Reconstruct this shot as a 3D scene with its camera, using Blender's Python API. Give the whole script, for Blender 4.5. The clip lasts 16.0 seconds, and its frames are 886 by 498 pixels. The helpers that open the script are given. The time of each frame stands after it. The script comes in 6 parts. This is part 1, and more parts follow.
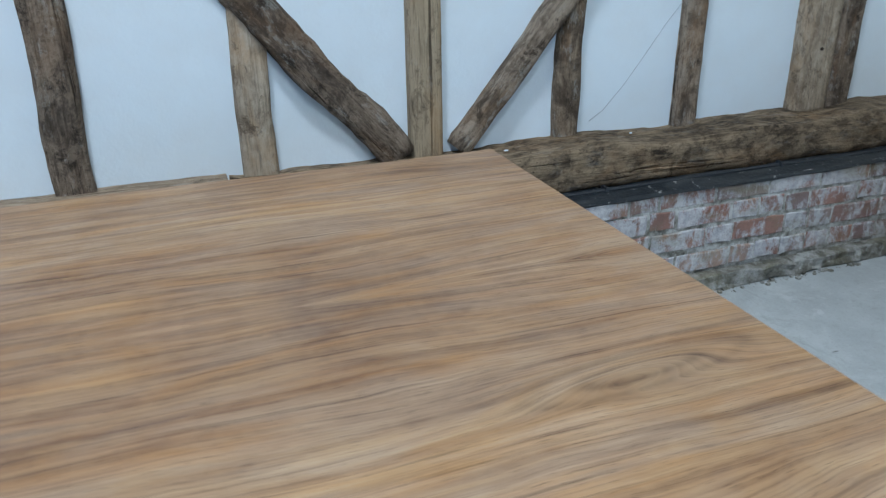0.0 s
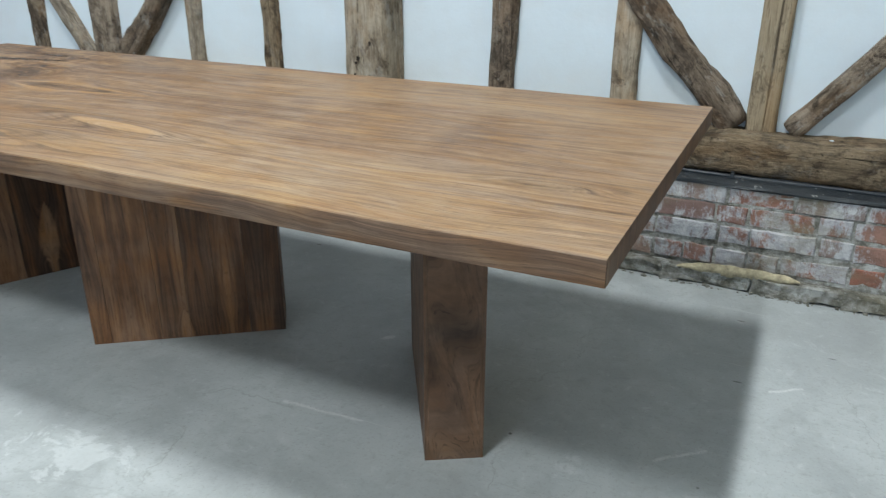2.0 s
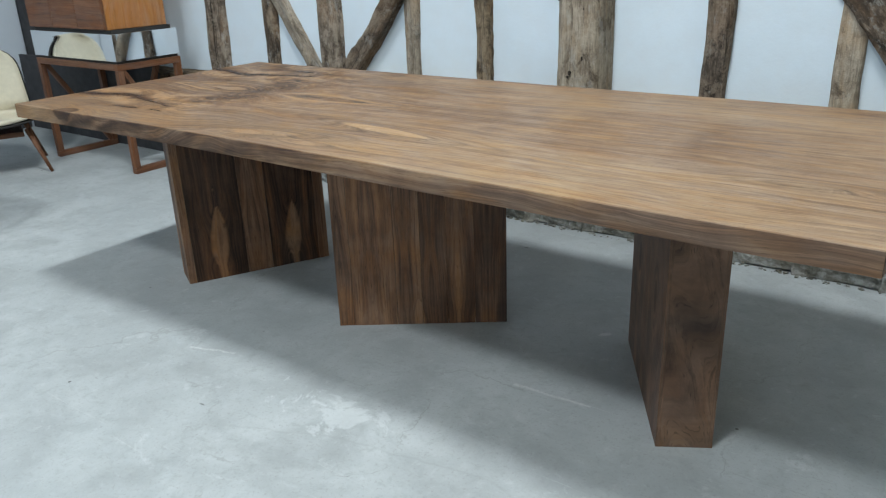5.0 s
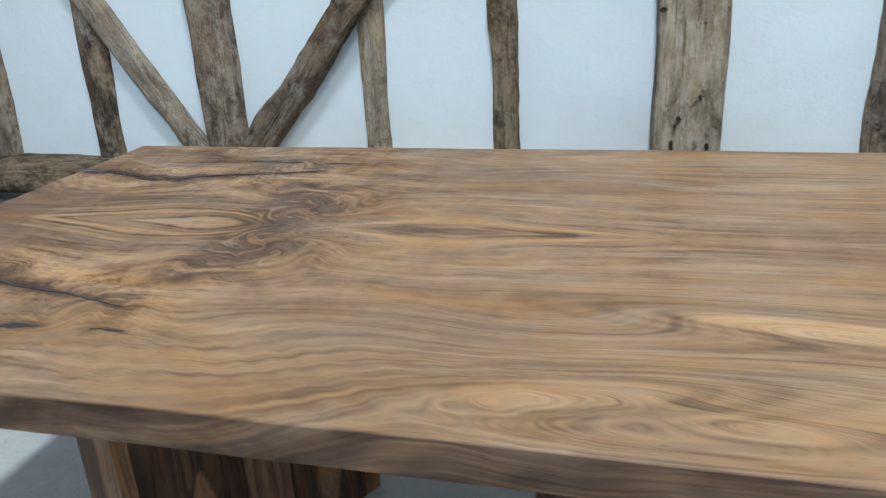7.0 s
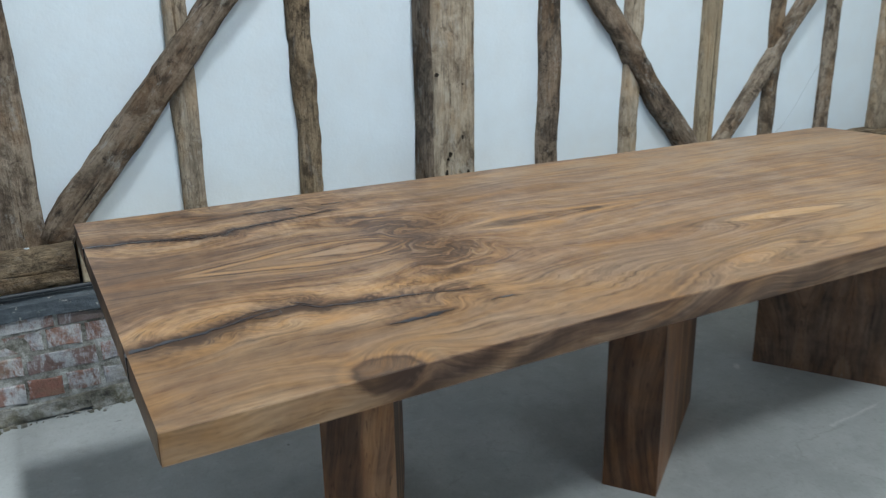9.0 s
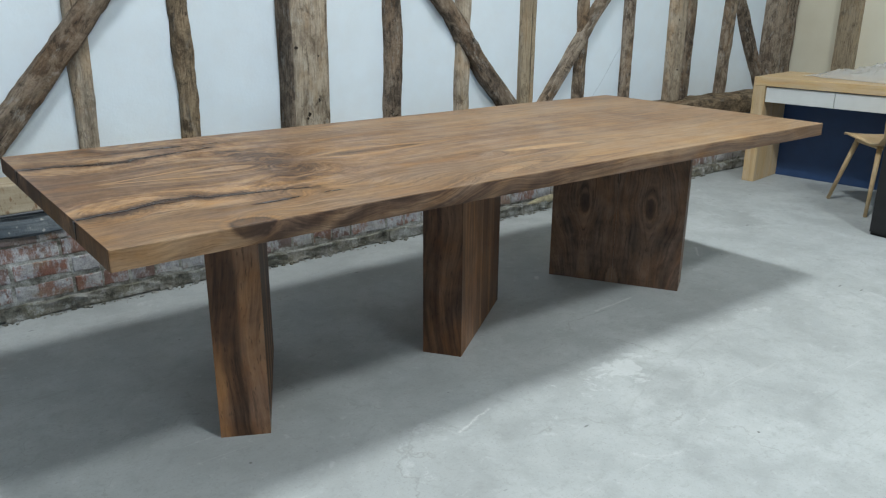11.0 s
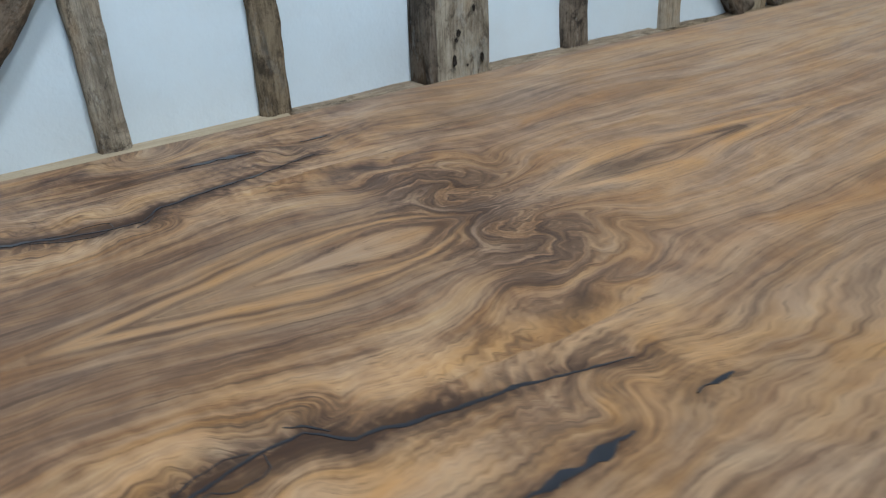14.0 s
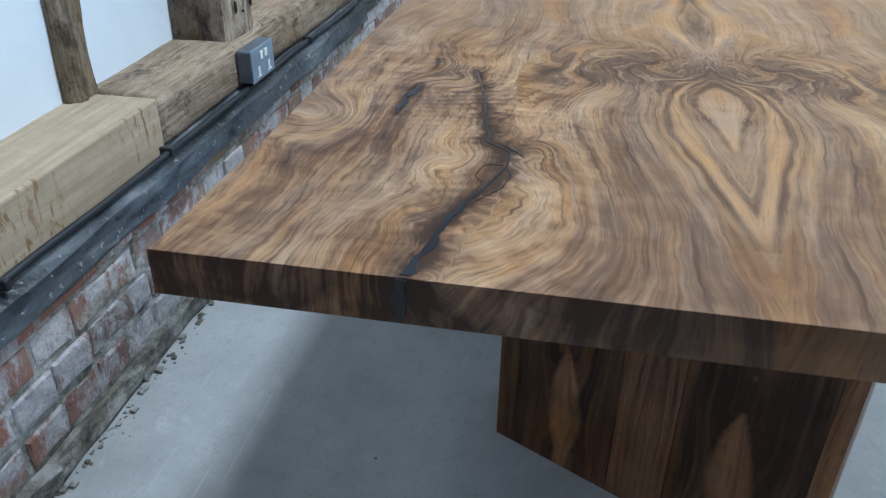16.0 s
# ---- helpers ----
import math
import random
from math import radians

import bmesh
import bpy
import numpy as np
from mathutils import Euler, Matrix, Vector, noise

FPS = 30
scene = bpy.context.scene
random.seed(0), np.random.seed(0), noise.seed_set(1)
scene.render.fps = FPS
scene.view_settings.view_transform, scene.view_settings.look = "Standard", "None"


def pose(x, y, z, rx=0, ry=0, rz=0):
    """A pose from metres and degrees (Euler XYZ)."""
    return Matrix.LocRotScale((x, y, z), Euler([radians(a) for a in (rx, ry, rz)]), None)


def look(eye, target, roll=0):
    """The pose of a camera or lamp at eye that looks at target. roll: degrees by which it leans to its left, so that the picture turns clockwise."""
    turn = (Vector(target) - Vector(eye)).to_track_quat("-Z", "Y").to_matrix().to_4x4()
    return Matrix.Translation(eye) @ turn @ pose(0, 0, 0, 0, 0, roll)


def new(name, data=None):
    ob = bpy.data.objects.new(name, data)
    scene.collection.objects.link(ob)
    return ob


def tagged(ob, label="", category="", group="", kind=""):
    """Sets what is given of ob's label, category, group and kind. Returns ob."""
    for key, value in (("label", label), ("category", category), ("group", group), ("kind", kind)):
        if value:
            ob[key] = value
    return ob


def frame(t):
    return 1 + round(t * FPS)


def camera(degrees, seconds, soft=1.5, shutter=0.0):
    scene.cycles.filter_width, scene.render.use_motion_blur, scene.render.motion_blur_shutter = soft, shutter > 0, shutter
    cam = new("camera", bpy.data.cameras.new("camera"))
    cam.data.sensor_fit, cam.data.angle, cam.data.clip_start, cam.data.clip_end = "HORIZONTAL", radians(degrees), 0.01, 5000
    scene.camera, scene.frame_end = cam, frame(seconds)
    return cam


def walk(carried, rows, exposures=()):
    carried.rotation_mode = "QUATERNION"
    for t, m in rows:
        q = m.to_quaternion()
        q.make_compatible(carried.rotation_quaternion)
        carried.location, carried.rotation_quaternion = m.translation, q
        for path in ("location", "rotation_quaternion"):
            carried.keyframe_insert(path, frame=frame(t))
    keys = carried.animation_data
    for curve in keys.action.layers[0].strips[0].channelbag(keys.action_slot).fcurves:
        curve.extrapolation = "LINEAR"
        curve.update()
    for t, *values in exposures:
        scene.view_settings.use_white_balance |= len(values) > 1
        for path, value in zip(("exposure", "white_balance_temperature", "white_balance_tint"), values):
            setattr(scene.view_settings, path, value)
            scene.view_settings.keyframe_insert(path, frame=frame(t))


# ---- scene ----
cam = camera(59.5, 16.0, soft=1.2, shutter=0.2)
PATH = [
    (0, (2.258, -0.304, 1.217), (2.878, 1.426, 0.426), -1.0),
    (0.5, (2.609, -0.459, 1.181), (2.9, 1.358, 0.395), 2.0),
    (1, (2.838, -0.697, 1.186), (2.717, 1.11, 0.339), 2.3),
    (1.5, (3.063, -0.903, 1.198), (2.487, 0.808, 0.337), 1.0),
    (2, (3.147, -1.093, 1.224), (2.361, 0.575, 0.451), 0.1),
    (2.5, (3.211, -1.358, 1.265), (2.263, 0.27, 0.592), -0.2),
    (3, (3.255, -1.511, 1.284), (2.161, 0.027, 0.622), -1.0),
    (3.5, (3.265, -1.544, 1.279), (2.084, -0.081, 0.6), -1.5),
    (3.7, (3.264, -1.552, 1.277), (2.059, -0.111, 0.59), -1.7),
    (5.8, (2.517, -1.11, 1.216), (1.63, 0.508, 0.443), -2.3),
    (6, (2.326, -1.029, 1.213), (1.541, 0.64, 0.438), -2.0),
    (6.5, (1.855, -0.84, 1.217), (1.269, 0.916, 0.459), -2.3),
    (7, (1.322, -0.609, 1.201), (0.827, 1.192, 0.485), -3.2),
    (7.5, (0.834, -0.51, 1.182), (0.615, 1.353, 0.489), -3.6),
    (8, (0.428, -0.443, 1.166), (0.569, 1.438, 0.502), -4.1),
    (8.5, (0.107, -0.57, 1.211), (0.768, 1.223, 0.621), -2.4),
    (9, (-0.098, -0.922, 1.244), (0.824, 0.755, 0.661), -1.1),
    (9.5, (-0.244, -1.306, 1.279), (0.773, 0.31, 0.685), -0.7),
    (10, (-0.402, -1.593, 1.253), (0.74, -0.066, 0.65), 0.0),
    (10.2, (-0.434, -1.659, 1.254), (0.739, -0.156, 0.648), 0.3),
    (12.3, (-0.149, -1.184, 1.231), (0.985, 0.332, 0.586), -0.0),
    (12.5, (-0.098, -1.069, 1.225), (1.023, 0.454, 0.573), -0.3),
    (13, (0.067, -0.769, 1.209), (1.133, 0.777, 0.519), -1.1),
    (13.5, (0.195, -0.458, 1.196), (1.143, 1.132, 0.438), -2.1),
    (14, (0.137, -0.169, 1.187), (1.068, 1.344, 0.268), -3.3),
    (14.5, (-0.047, 0.199, 1.169), (1.122, 1.437, 0.121), -2.9),
    (15, (-0.176, 0.571, 1.106), (1.273, 1.406, 0.009), -0.7),
    (15.5, (-0.372, 0.766, 1.108), (1.26, 1.246, 0.056), 1.1),
    (16, (-0.571, 0.796, 1.13), (1.118, 1.122, 0.11), 0.5),
]
walk(cam, [(t, look(eye, target, roll)) for t, eye, target, roll in PATH],
     [(0, -0.06, 5750, 10), (0.6, -0.04, 6000, 10), (1, -0.05, 6450, 10), (1.5, 0.10, 6480, 10), (2, 0.15, 6450, 10), (3, -0.12, 6450, 10), (3.7, -0.15, 6400, 10), (5.8, 0.16, 6300, 10), (7, 0.13, 6200, 10), (7.5, -0.07, 6060, 10), (8.5, -0.08, 6120, 10), (9.2, -0.03, 6450, 10), (10.2, -0.03, 6500, 10),
      (12.5, 0.05, 6550, 10), (13.2, 0.03, 6500, 10), (14, -0.10, 6080, 10), (14.3, -0.04, 6030, 12), (14.6, 0.02, 5950, 15), (15.0, 0.02, 5950, 15), (15.5, 0.15, 5650, 11), (16, 0.30, 5650, 11)])

# ---- exposure and lens above; room light ----
world = bpy.data.worlds.new("sky")
world.use_nodes = True
scene.world = world
_bg = world.node_tree.nodes["Background"]
_sky = world.node_tree.nodes.new("ShaderNodeTexSky")
_sky.sky_type, _sky.sun_disc = "NISHITA", False
_sky.sun_elevation, _sky.sun_rotation = radians(35), radians(160)
world.node_tree.links.new(_sky.outputs["Color"], _bg.inputs["Color"])
_bg.inputs["Strength"].default_value = 0.08


def area(name, eye, target, sx, sy, power, color):
    data = bpy.data.lights.new(name, "AREA")
    data.shape, data.size, data.size_y, data.energy, data.color = "RECTANGLE", sx, sy, power, color
    ob = new(name, data)
    ob.matrix_world = look(eye, target)
    return ob


LED = (0.91, 0.985, 1.0)
area("ceiling_lamp_over_table", (1.45, -0.20, 5.40), (1.45, -0.199, 0.0), 0.22, 0.70, 186, LED)
area("ceiling_lamp_south", (1.55, -3.25, 5.40), (1.55, -3.249, 0.0), 0.22, 0.70, 186, LED)
area("ceiling_lamp_far_south", (1.55, -6.30, 5.40), (1.55, -6.299, 0.0), 0.22, 0.70, 55, LED)
area("ceiling_lamp_at_the_door", (1.55, -9.35, 5.40), (1.55, -9.349, 0.0), 0.22, 0.70, 30, LED)
# Unseen blue fill from the south, added to cool and lift the shade.
area("doorway_daylight", (1.5, -11.05, 1.4), (1.5, 0.0, 0.9), 2.6, 2.5, 120, (0.42, 0.69, 1.0))

# ---- materials ----


class Nodes:
    """A short hand for building node materials."""

    def __init__(self, name):
        self.mat = bpy.data.materials.new(name)
        self.mat.use_nodes = True
        self.t = self.mat.node_tree
        self.bsdf = self.t.nodes["Principled BSDF"]

    def put(self, sock, value):
        if isinstance(value, bpy.types.NodeSocket):
            self.t.links.new(value, sock)
        else:
            sock.default_value = value

    def node(self, kind, out=0, **ins):
        n = self.t.nodes.new(kind)
        for k, v in ins.items():
            if k.startswith("i") and k[1:].isdigit():
                self.put(n.inputs[int(k[1:])], v)
            else:
                self.put(n.inputs[k.replace("_", " ")], v)
        return n.outputs[out]

    def math(self, op, a, b=0.0, c=0.0, clamp=False):
        n = self.t.nodes.new("ShaderNodeMath")
        n.operation, n.use_clamp = op, clamp
        for s, v in zip(n.inputs, (a, b, c)):
            self.put(s, v)
        return n.outputs[0]

    def mapped(self, vec, scale, loc=(0, 0, 0)):
        n = self.t.nodes.new("ShaderNodeMapping")
        self.put(n.inputs["Vector"], vec)
        n.inputs["Scale"].default_value, n.inputs["Location"].default_value = scale, loc
        return n.outputs[0]

    def noise(self, vec, scale, detail=4.0, rough=0.55, distort=0.0, color=False):
        n = self.t.nodes.new("ShaderNodeTexNoise")
        self.put(n.inputs["Vector"], vec)
        for k, v in (("Scale", scale), ("Detail", detail), ("Roughness", rough), ("Distortion", distort)):
            self.put(n.inputs[k], v)
        return n.outputs["Color" if color else "Fac"]

    def ramp(self, fac, stops, mode="LINEAR"):
        n = self.t.nodes.new("ShaderNodeValToRGB")
        self.put(n.inputs[0], fac)
        n.color_ramp.interpolation = mode
        e = n.color_ramp.elements
        for i, (p, c) in enumerate(stops):
            el = e[i] if i < 2 else e.new(p)
            el.position = p
            el.color = (c, c, c, 1) if isinstance(c, (int, float)) else (*c, 1)
        return n.outputs[0]

    def mix(self, fac, a, b, mode="MIX"):
        n = self.t.nodes.new("ShaderNodeMix")
        n.data_type, n.blend_type = "RGBA", mode
        self.put(n.inputs[0], fac)
        for s, v in ((n.inputs[6], a), (n.inputs[7], b)):
            self.put(s, (*v, 1) if isinstance(v, tuple) and len(v) == 3 else v)
        return n.outputs[2]

    def coords(self, what="Object"):
        return self.t.nodes.new("ShaderNodeTexCoord").outputs[what]

    def position(self):
        return self.t.nodes.new("ShaderNodeNewGeometry").outputs["Position"]

    def random(self):
        return self.t.nodes.new("ShaderNodeObjectInfo").outputs["Random"]

    def shifted(self, vec, amount=37.0):
        """vec moved by the object's own random number."""
        n = self.t.nodes.new("ShaderNodeVectorMath")
        n.operation = "ADD"
        self.put(n.inputs[0], vec)
        self.put(n.inputs[1], self.math("MULTIPLY", self.random(), amount))
        return n.outputs[0]

    def bump(self, height, strength=0.3, dist=0.01):
        n = self.t.nodes.new("ShaderNodeBump")
        self.put(n.inputs["Height"], height)
        n.inputs["Strength"].default_value, n.inputs["Distance"].default_value = strength, dist
        self.t.links.new(n.outputs[0], self.bsdf.inputs["Normal"])

    def finish(self, color, rough=0.6, metal=0.0, spec=0.5):
        self.put(self.bsdf.inputs["Base Color"], (*color, 1) if isinstance(color, tuple) and len(color) == 3 else color)
        self.put(self.bsdf.inputs["Roughness"], rough)
        self.put(self.bsdf.inputs["Metallic"], metal)
        self.put(self.bsdf.inputs["Specular IOR Level"], spec)
        return self.mat


def xyz(n, x, y, z=0.0):
    return n.node("ShaderNodeCombineXYZ", i0=x, i1=y, i2=z)


def figured_wood(name, pale, warm, mid, dark, gold, band=11.0, fine=130.0, rough=0.42, wild=0.010, contrast=1.0, mottle=0.14, fold=None, spec=0.18, lively=-0.25, ashen=0.9):
    """Oiled hardwood. The mesh carries the growth lines as the attribute 'grain' (along, across, knot)
    and the make of the wood as 'tone' (golden, darker or paler heartwood, curl); on the tabletop the tone
    also holds painted shade. Two slabs cut from one piece mirror each other at the line y = fold."""
    n = Nodes(name)

    def attr(key):
        a = n.t.nodes.new("ShaderNodeAttribute")
        a.attribute_name = key
        sep = n.t.nodes.new("ShaderNodeSeparateXYZ")
        n.t.links.new(a.outputs["Vector"], sep.inputs[0])
        return sep.outputs

    u, v, k = attr("grain")
    golden, heart, curl = attr("tone")
    p = n.position()
    sep = n.t.nodes.new("ShaderNodeSeparateXYZ")
    n.t.links.new(p, sep.inputs[0])
    py = sep.outputs[1]
    if fold is not None:
        py = n.math("ABSOLUTE", n.math("SUBTRACT", py, fold))
        p = xyz(n, sep.outputs[0], py, sep.outputs[2])
    w1 = n.math("SUBTRACT", n.noise(p, 3.0, 2.0, 0.45), 0.5)
    w2 = n.math("SUBTRACT", n.noise(p, 13.0, 2.0, 0.5), 0.5)
    w3 = n.math("SUBTRACT", n.noise(p, 55.0, 2.0, 0.5), 0.5)
    v = n.math("MULTIPLY_ADD", w1, n.math("MULTIPLY_ADD", curl, 0.05, wild * 2.2), v)
    v = n.math("MULTIPLY_ADD", w2, n.math("MULTIPLY_ADD", curl, 0.020, wild * 0.5), v)
    v = n.math("MULTIPLY_ADD", w3, n.math("MULTIPLY_ADD", curl, 0.0060, wild * 0.07), v)
    short = n.math("MINIMUM", n.math("MULTIPLY", curl, 1.4), 1.0)
    turn = n.math("MULTIPLY", py, n.math("MULTIPLY", short, 3.5))

    def flow(along_straight, along_curly, across, seed, detail, rough_):
        a = n.noise(xyz(n, n.math("MULTIPLY", u, along_straight), n.math("MULTIPLY", v, across), seed), 1.0, detail, rough_)
        b = n.noise(xyz(n, n.math("MULTIPLY", u, along_curly), n.math("MULTIPLY", v, across * 0.8), n.math("ADD", turn, seed + 40)), 1.0, detail, rough_, 0.35)
        return n.math("ADD", n.math("MULTIPLY", a, n.math("SUBTRACT", 1.0, short)), n.math("MULTIPLY", b, short))

    broad = flow(0.60, 2.6, band, 1.0, 4.0, 0.55)
    lines = flow(1.7, 5.5, fine * 0.40, 3.0, 5.0, 0.65)
    hair = flow(3.2, 17.0, fine * 1.9, 7.0, 4.0, 0.65)
    figure = n.noise(xyz(n, n.math("MULTIPLY", u, 42.0), n.math("MULTIPLY", v, 9.0), turn), 1.0, 4.0, 0.55, 0.6)
    patch = n.noise(p, 6.5, 5.0, 0.6, 0.7)
    pore = n.noise(xyz(n, n.math("MULTIPLY", u, 30.0), n.math("MULTIPLY", v, fine * 4.5), 9.0), 1.0, 1.0)
    fibre = n.noise(xyz(n, n.math("MULTIPLY", u, 9.0), n.math("MULTIPLY", v, 24.0), turn), 1.0, 7.0, 0.62, 0.8)
    fac = n.math("ADD", n.math("MULTIPLY", broad, 0.33), n.math("ADD", n.math("MULTIPLY", lines, 0.50), n.math("MULTIPLY", hair, 0.25)))
    fac = n.math("ADD", fac, n.math("MULTIPLY", n.math("SUBTRACT", fibre, 0.5), n.math("MULTIPLY_ADD", curl, 0.22, mottle)))
    fac = n.math("ADD", fac, n.math("MULTIPLY", n.math("SUBTRACT", patch, 0.5), n.math("MULTIPLY_ADD", curl, 0.10, mottle)))
    fac = n.math("ADD", fac, n.math("MULTIPLY", n.math("SUBTRACT", figure, 0.5), n.math("MULTIPLY", curl, 0.26)))
    fac = n.math("ADD", n.math("MULTIPLY", n.math("SUBTRACT", fac, 0.5), n.math("MULTIPLY_ADD", curl, lively, 1.55 * contrast)), n.math("MULTIPLY_ADD", heart, n.math("MULTIPLY_ADD", fibre, 0.40, 0.10), 0.5))
    col = n.ramp(fac, [(0.20, dark), (0.40, mid), (0.54, warm), (0.76, pale)])
    tint = n.ramp(fac, [(0.20, tuple(c * 0.40 for c in gold)), (0.45, tuple(c * 0.72 for c in gold)), (0.75, gold)])
    col = n.mix(n.math("MULTIPLY", golden, n.ramp(n.noise(p, 9.0, 5.0, 0.65, 0.8), [(0.32, 0.35), (0.62, 1.0)]), clamp=True), col, tint)
    ruddy = n.ramp(n.noise(xyz(n, n.math("MULTIPLY", u, 3.0), n.math("MULTIPLY", v, 30.0), n.math("ADD", turn, 23.0)), 1.0, 4.0, 0.6, 0.6), [(0.46, 0.0), (0.64, 0.55)])
    col = n.mix(ruddy, col, n.ramp(fac, [(0.20, tuple(c * f for c, f in zip(dark, (1.2, 0.95, 0.8)))), (0.45, tuple(c * f for c, f in zip(warm, (0.95, 0.80, 0.66)))), (0.75, tuple(c * f for c, f in zip(pale, (1.05, 0.90, 0.74))))]))
    grey = n.ramp(n.noise(xyz(n, n.math("MULTIPLY", u, 1.6), n.math("MULTIPLY", v, 10.0), n.math("ADD", turn, 31.0)), 1.0, 4.0, 0.6, 0.5), [(0.48, 0.0), (0.68, 0.35)])
    hsv = n.t.nodes.new("ShaderNodeHueSaturation")
    hsv.inputs["Saturation"].default_value = ashen
    hsv.inputs["Value"].default_value = 0.94
    n.put(hsv.inputs["Color"], col)
    col = n.mix(n.math("MAXIMUM", grey, n.math("MULTIPLY", golden, -1.0)), col, hsv.outputs[0])
    glow = n.t.nodes.new("ShaderNodeHueSaturation")
    n.put(glow.inputs["Saturation"], n.ramp(n.noise(xyz(n, n.math("MULTIPLY", u, 4.0), n.math("MULTIPLY", v, 15.0), n.math("ADD", n.math("MULTIPLY", turn, 1.5), 57.0)), 1.0, 4.0, 0.6, 0.9), [(0.38, 0.90), (0.50, 0.99), (0.62, 1.08)]))
    n.put(glow.inputs["Color"], col)
    col = glow.outputs[0]
    col = n.mix(n.ramp(hair, [(0.30, 0.36), (0.45, 0.0)]), col, dark)
    col = n.mix(n.ramp(pore, [(0.27, 0.45), (0.37, 0.0)]), col, tuple(c * 0.5 for c in dark))
    streak = n.noise(xyz(n, n.math("MULTIPLY", u, n.math("MULTIPLY_ADD", short, 4.0, 1.0)), n.math("MULTIPLY", v, band * 8.0), n.math("ADD", turn, 17.0)), 1.0, 5.0, 0.65)
    col = n.mix(n.math("MULTIPLY", n.ramp(streak, [(0.32, 0.75), (0.44, 0.0)]), n.math("MULTIPLY_ADD", short, 0.42, 0.52)), col, tuple(c * 0.9 for c in dark))
    kk = n.math("MULTIPLY", k, n.math("MULTIPLY_ADD", fibre, 1.6, 0.1), clamp=True)
    col = n.mix(n.math("MULTIPLY", kk, n.ramp(n.math("ADD", n.math("MULTIPLY", lines, 0.5), n.math("MULTIPLY", hair, 0.5)), [(0.36, 0.9), (0.62, 0.22)]), clamp=True), col, tuple(c * 0.85 for c in dark))
    n.bump(n.math("ADD", hair, n.math("MULTIPLY", lines, 0.6)), 0.10, 0.002)
    r = n.math("MULTIPLY_ADD", lines, 0.16, rough - 0.08)
    return n.finish(col, r, 0.0, spec)


walnut_top = figured_wood("oiled_walnut_top", (0.405, 0.280, 0.166), (0.268, 0.168, 0.098), (0.146, 0.085, 0.052), (0.042, 0.024, 0.017), (0.45, 0.245, 0.104), rough=0.44, contrast=0.64, mottle=0.20, fold=0.610, spec=0.14, lively=0.70, ashen=0.80)
walnut_leg = figured_wood("oiled_walnut_leg", (0.275, 0.148, 0.078), (0.148, 0.076, 0.043), (0.076, 0.040, 0.025), (0.019, 0.012, 0.010), (0.31, 0.165, 0.078), band=16.0, fine=80.0, rough=0.5, wild=0.008, contrast=1.1)
walnut_crotch = figured_wood("oiled_walnut_crotch", (0.235, 0.142, 0.092), (0.135, 0.080, 0.053), (0.072, 0.044, 0.031), (0.020, 0.014, 0.012), (0.24, 0.140, 0.080), band=18.0, fine=90.0, rough=0.5, wild=0.010, contrast=0.85, mottle=0.3)
teak = figured_wood("orange_teak", (0.50, 0.25, 0.10), (0.44, 0.20, 0.08), (0.38, 0.17, 0.06), (0.16, 0.07, 0.03), (0.5, 0.25, 0.1), band=9.0, rough=0.45, contrast=0.8)
rosewood = figured_wood("dark_veneer", (0.22, 0.105, 0.058), (0.16, 0.075, 0.043), (0.115, 0.055, 0.034), (0.04, 0.022, 0.016), (0.2, 0.1, 0.05), band=12.0, rough=0.45)
oak = figured_wood("pale_oak_veneer", (0.62, 0.46, 0.28), (0.56, 0.41, 0.24), (0.50, 0.36, 0.20), (0.36, 0.25, 0.14), (0.6, 0.44, 0.25), band=8.0, rough=0.45, contrast=0.8)


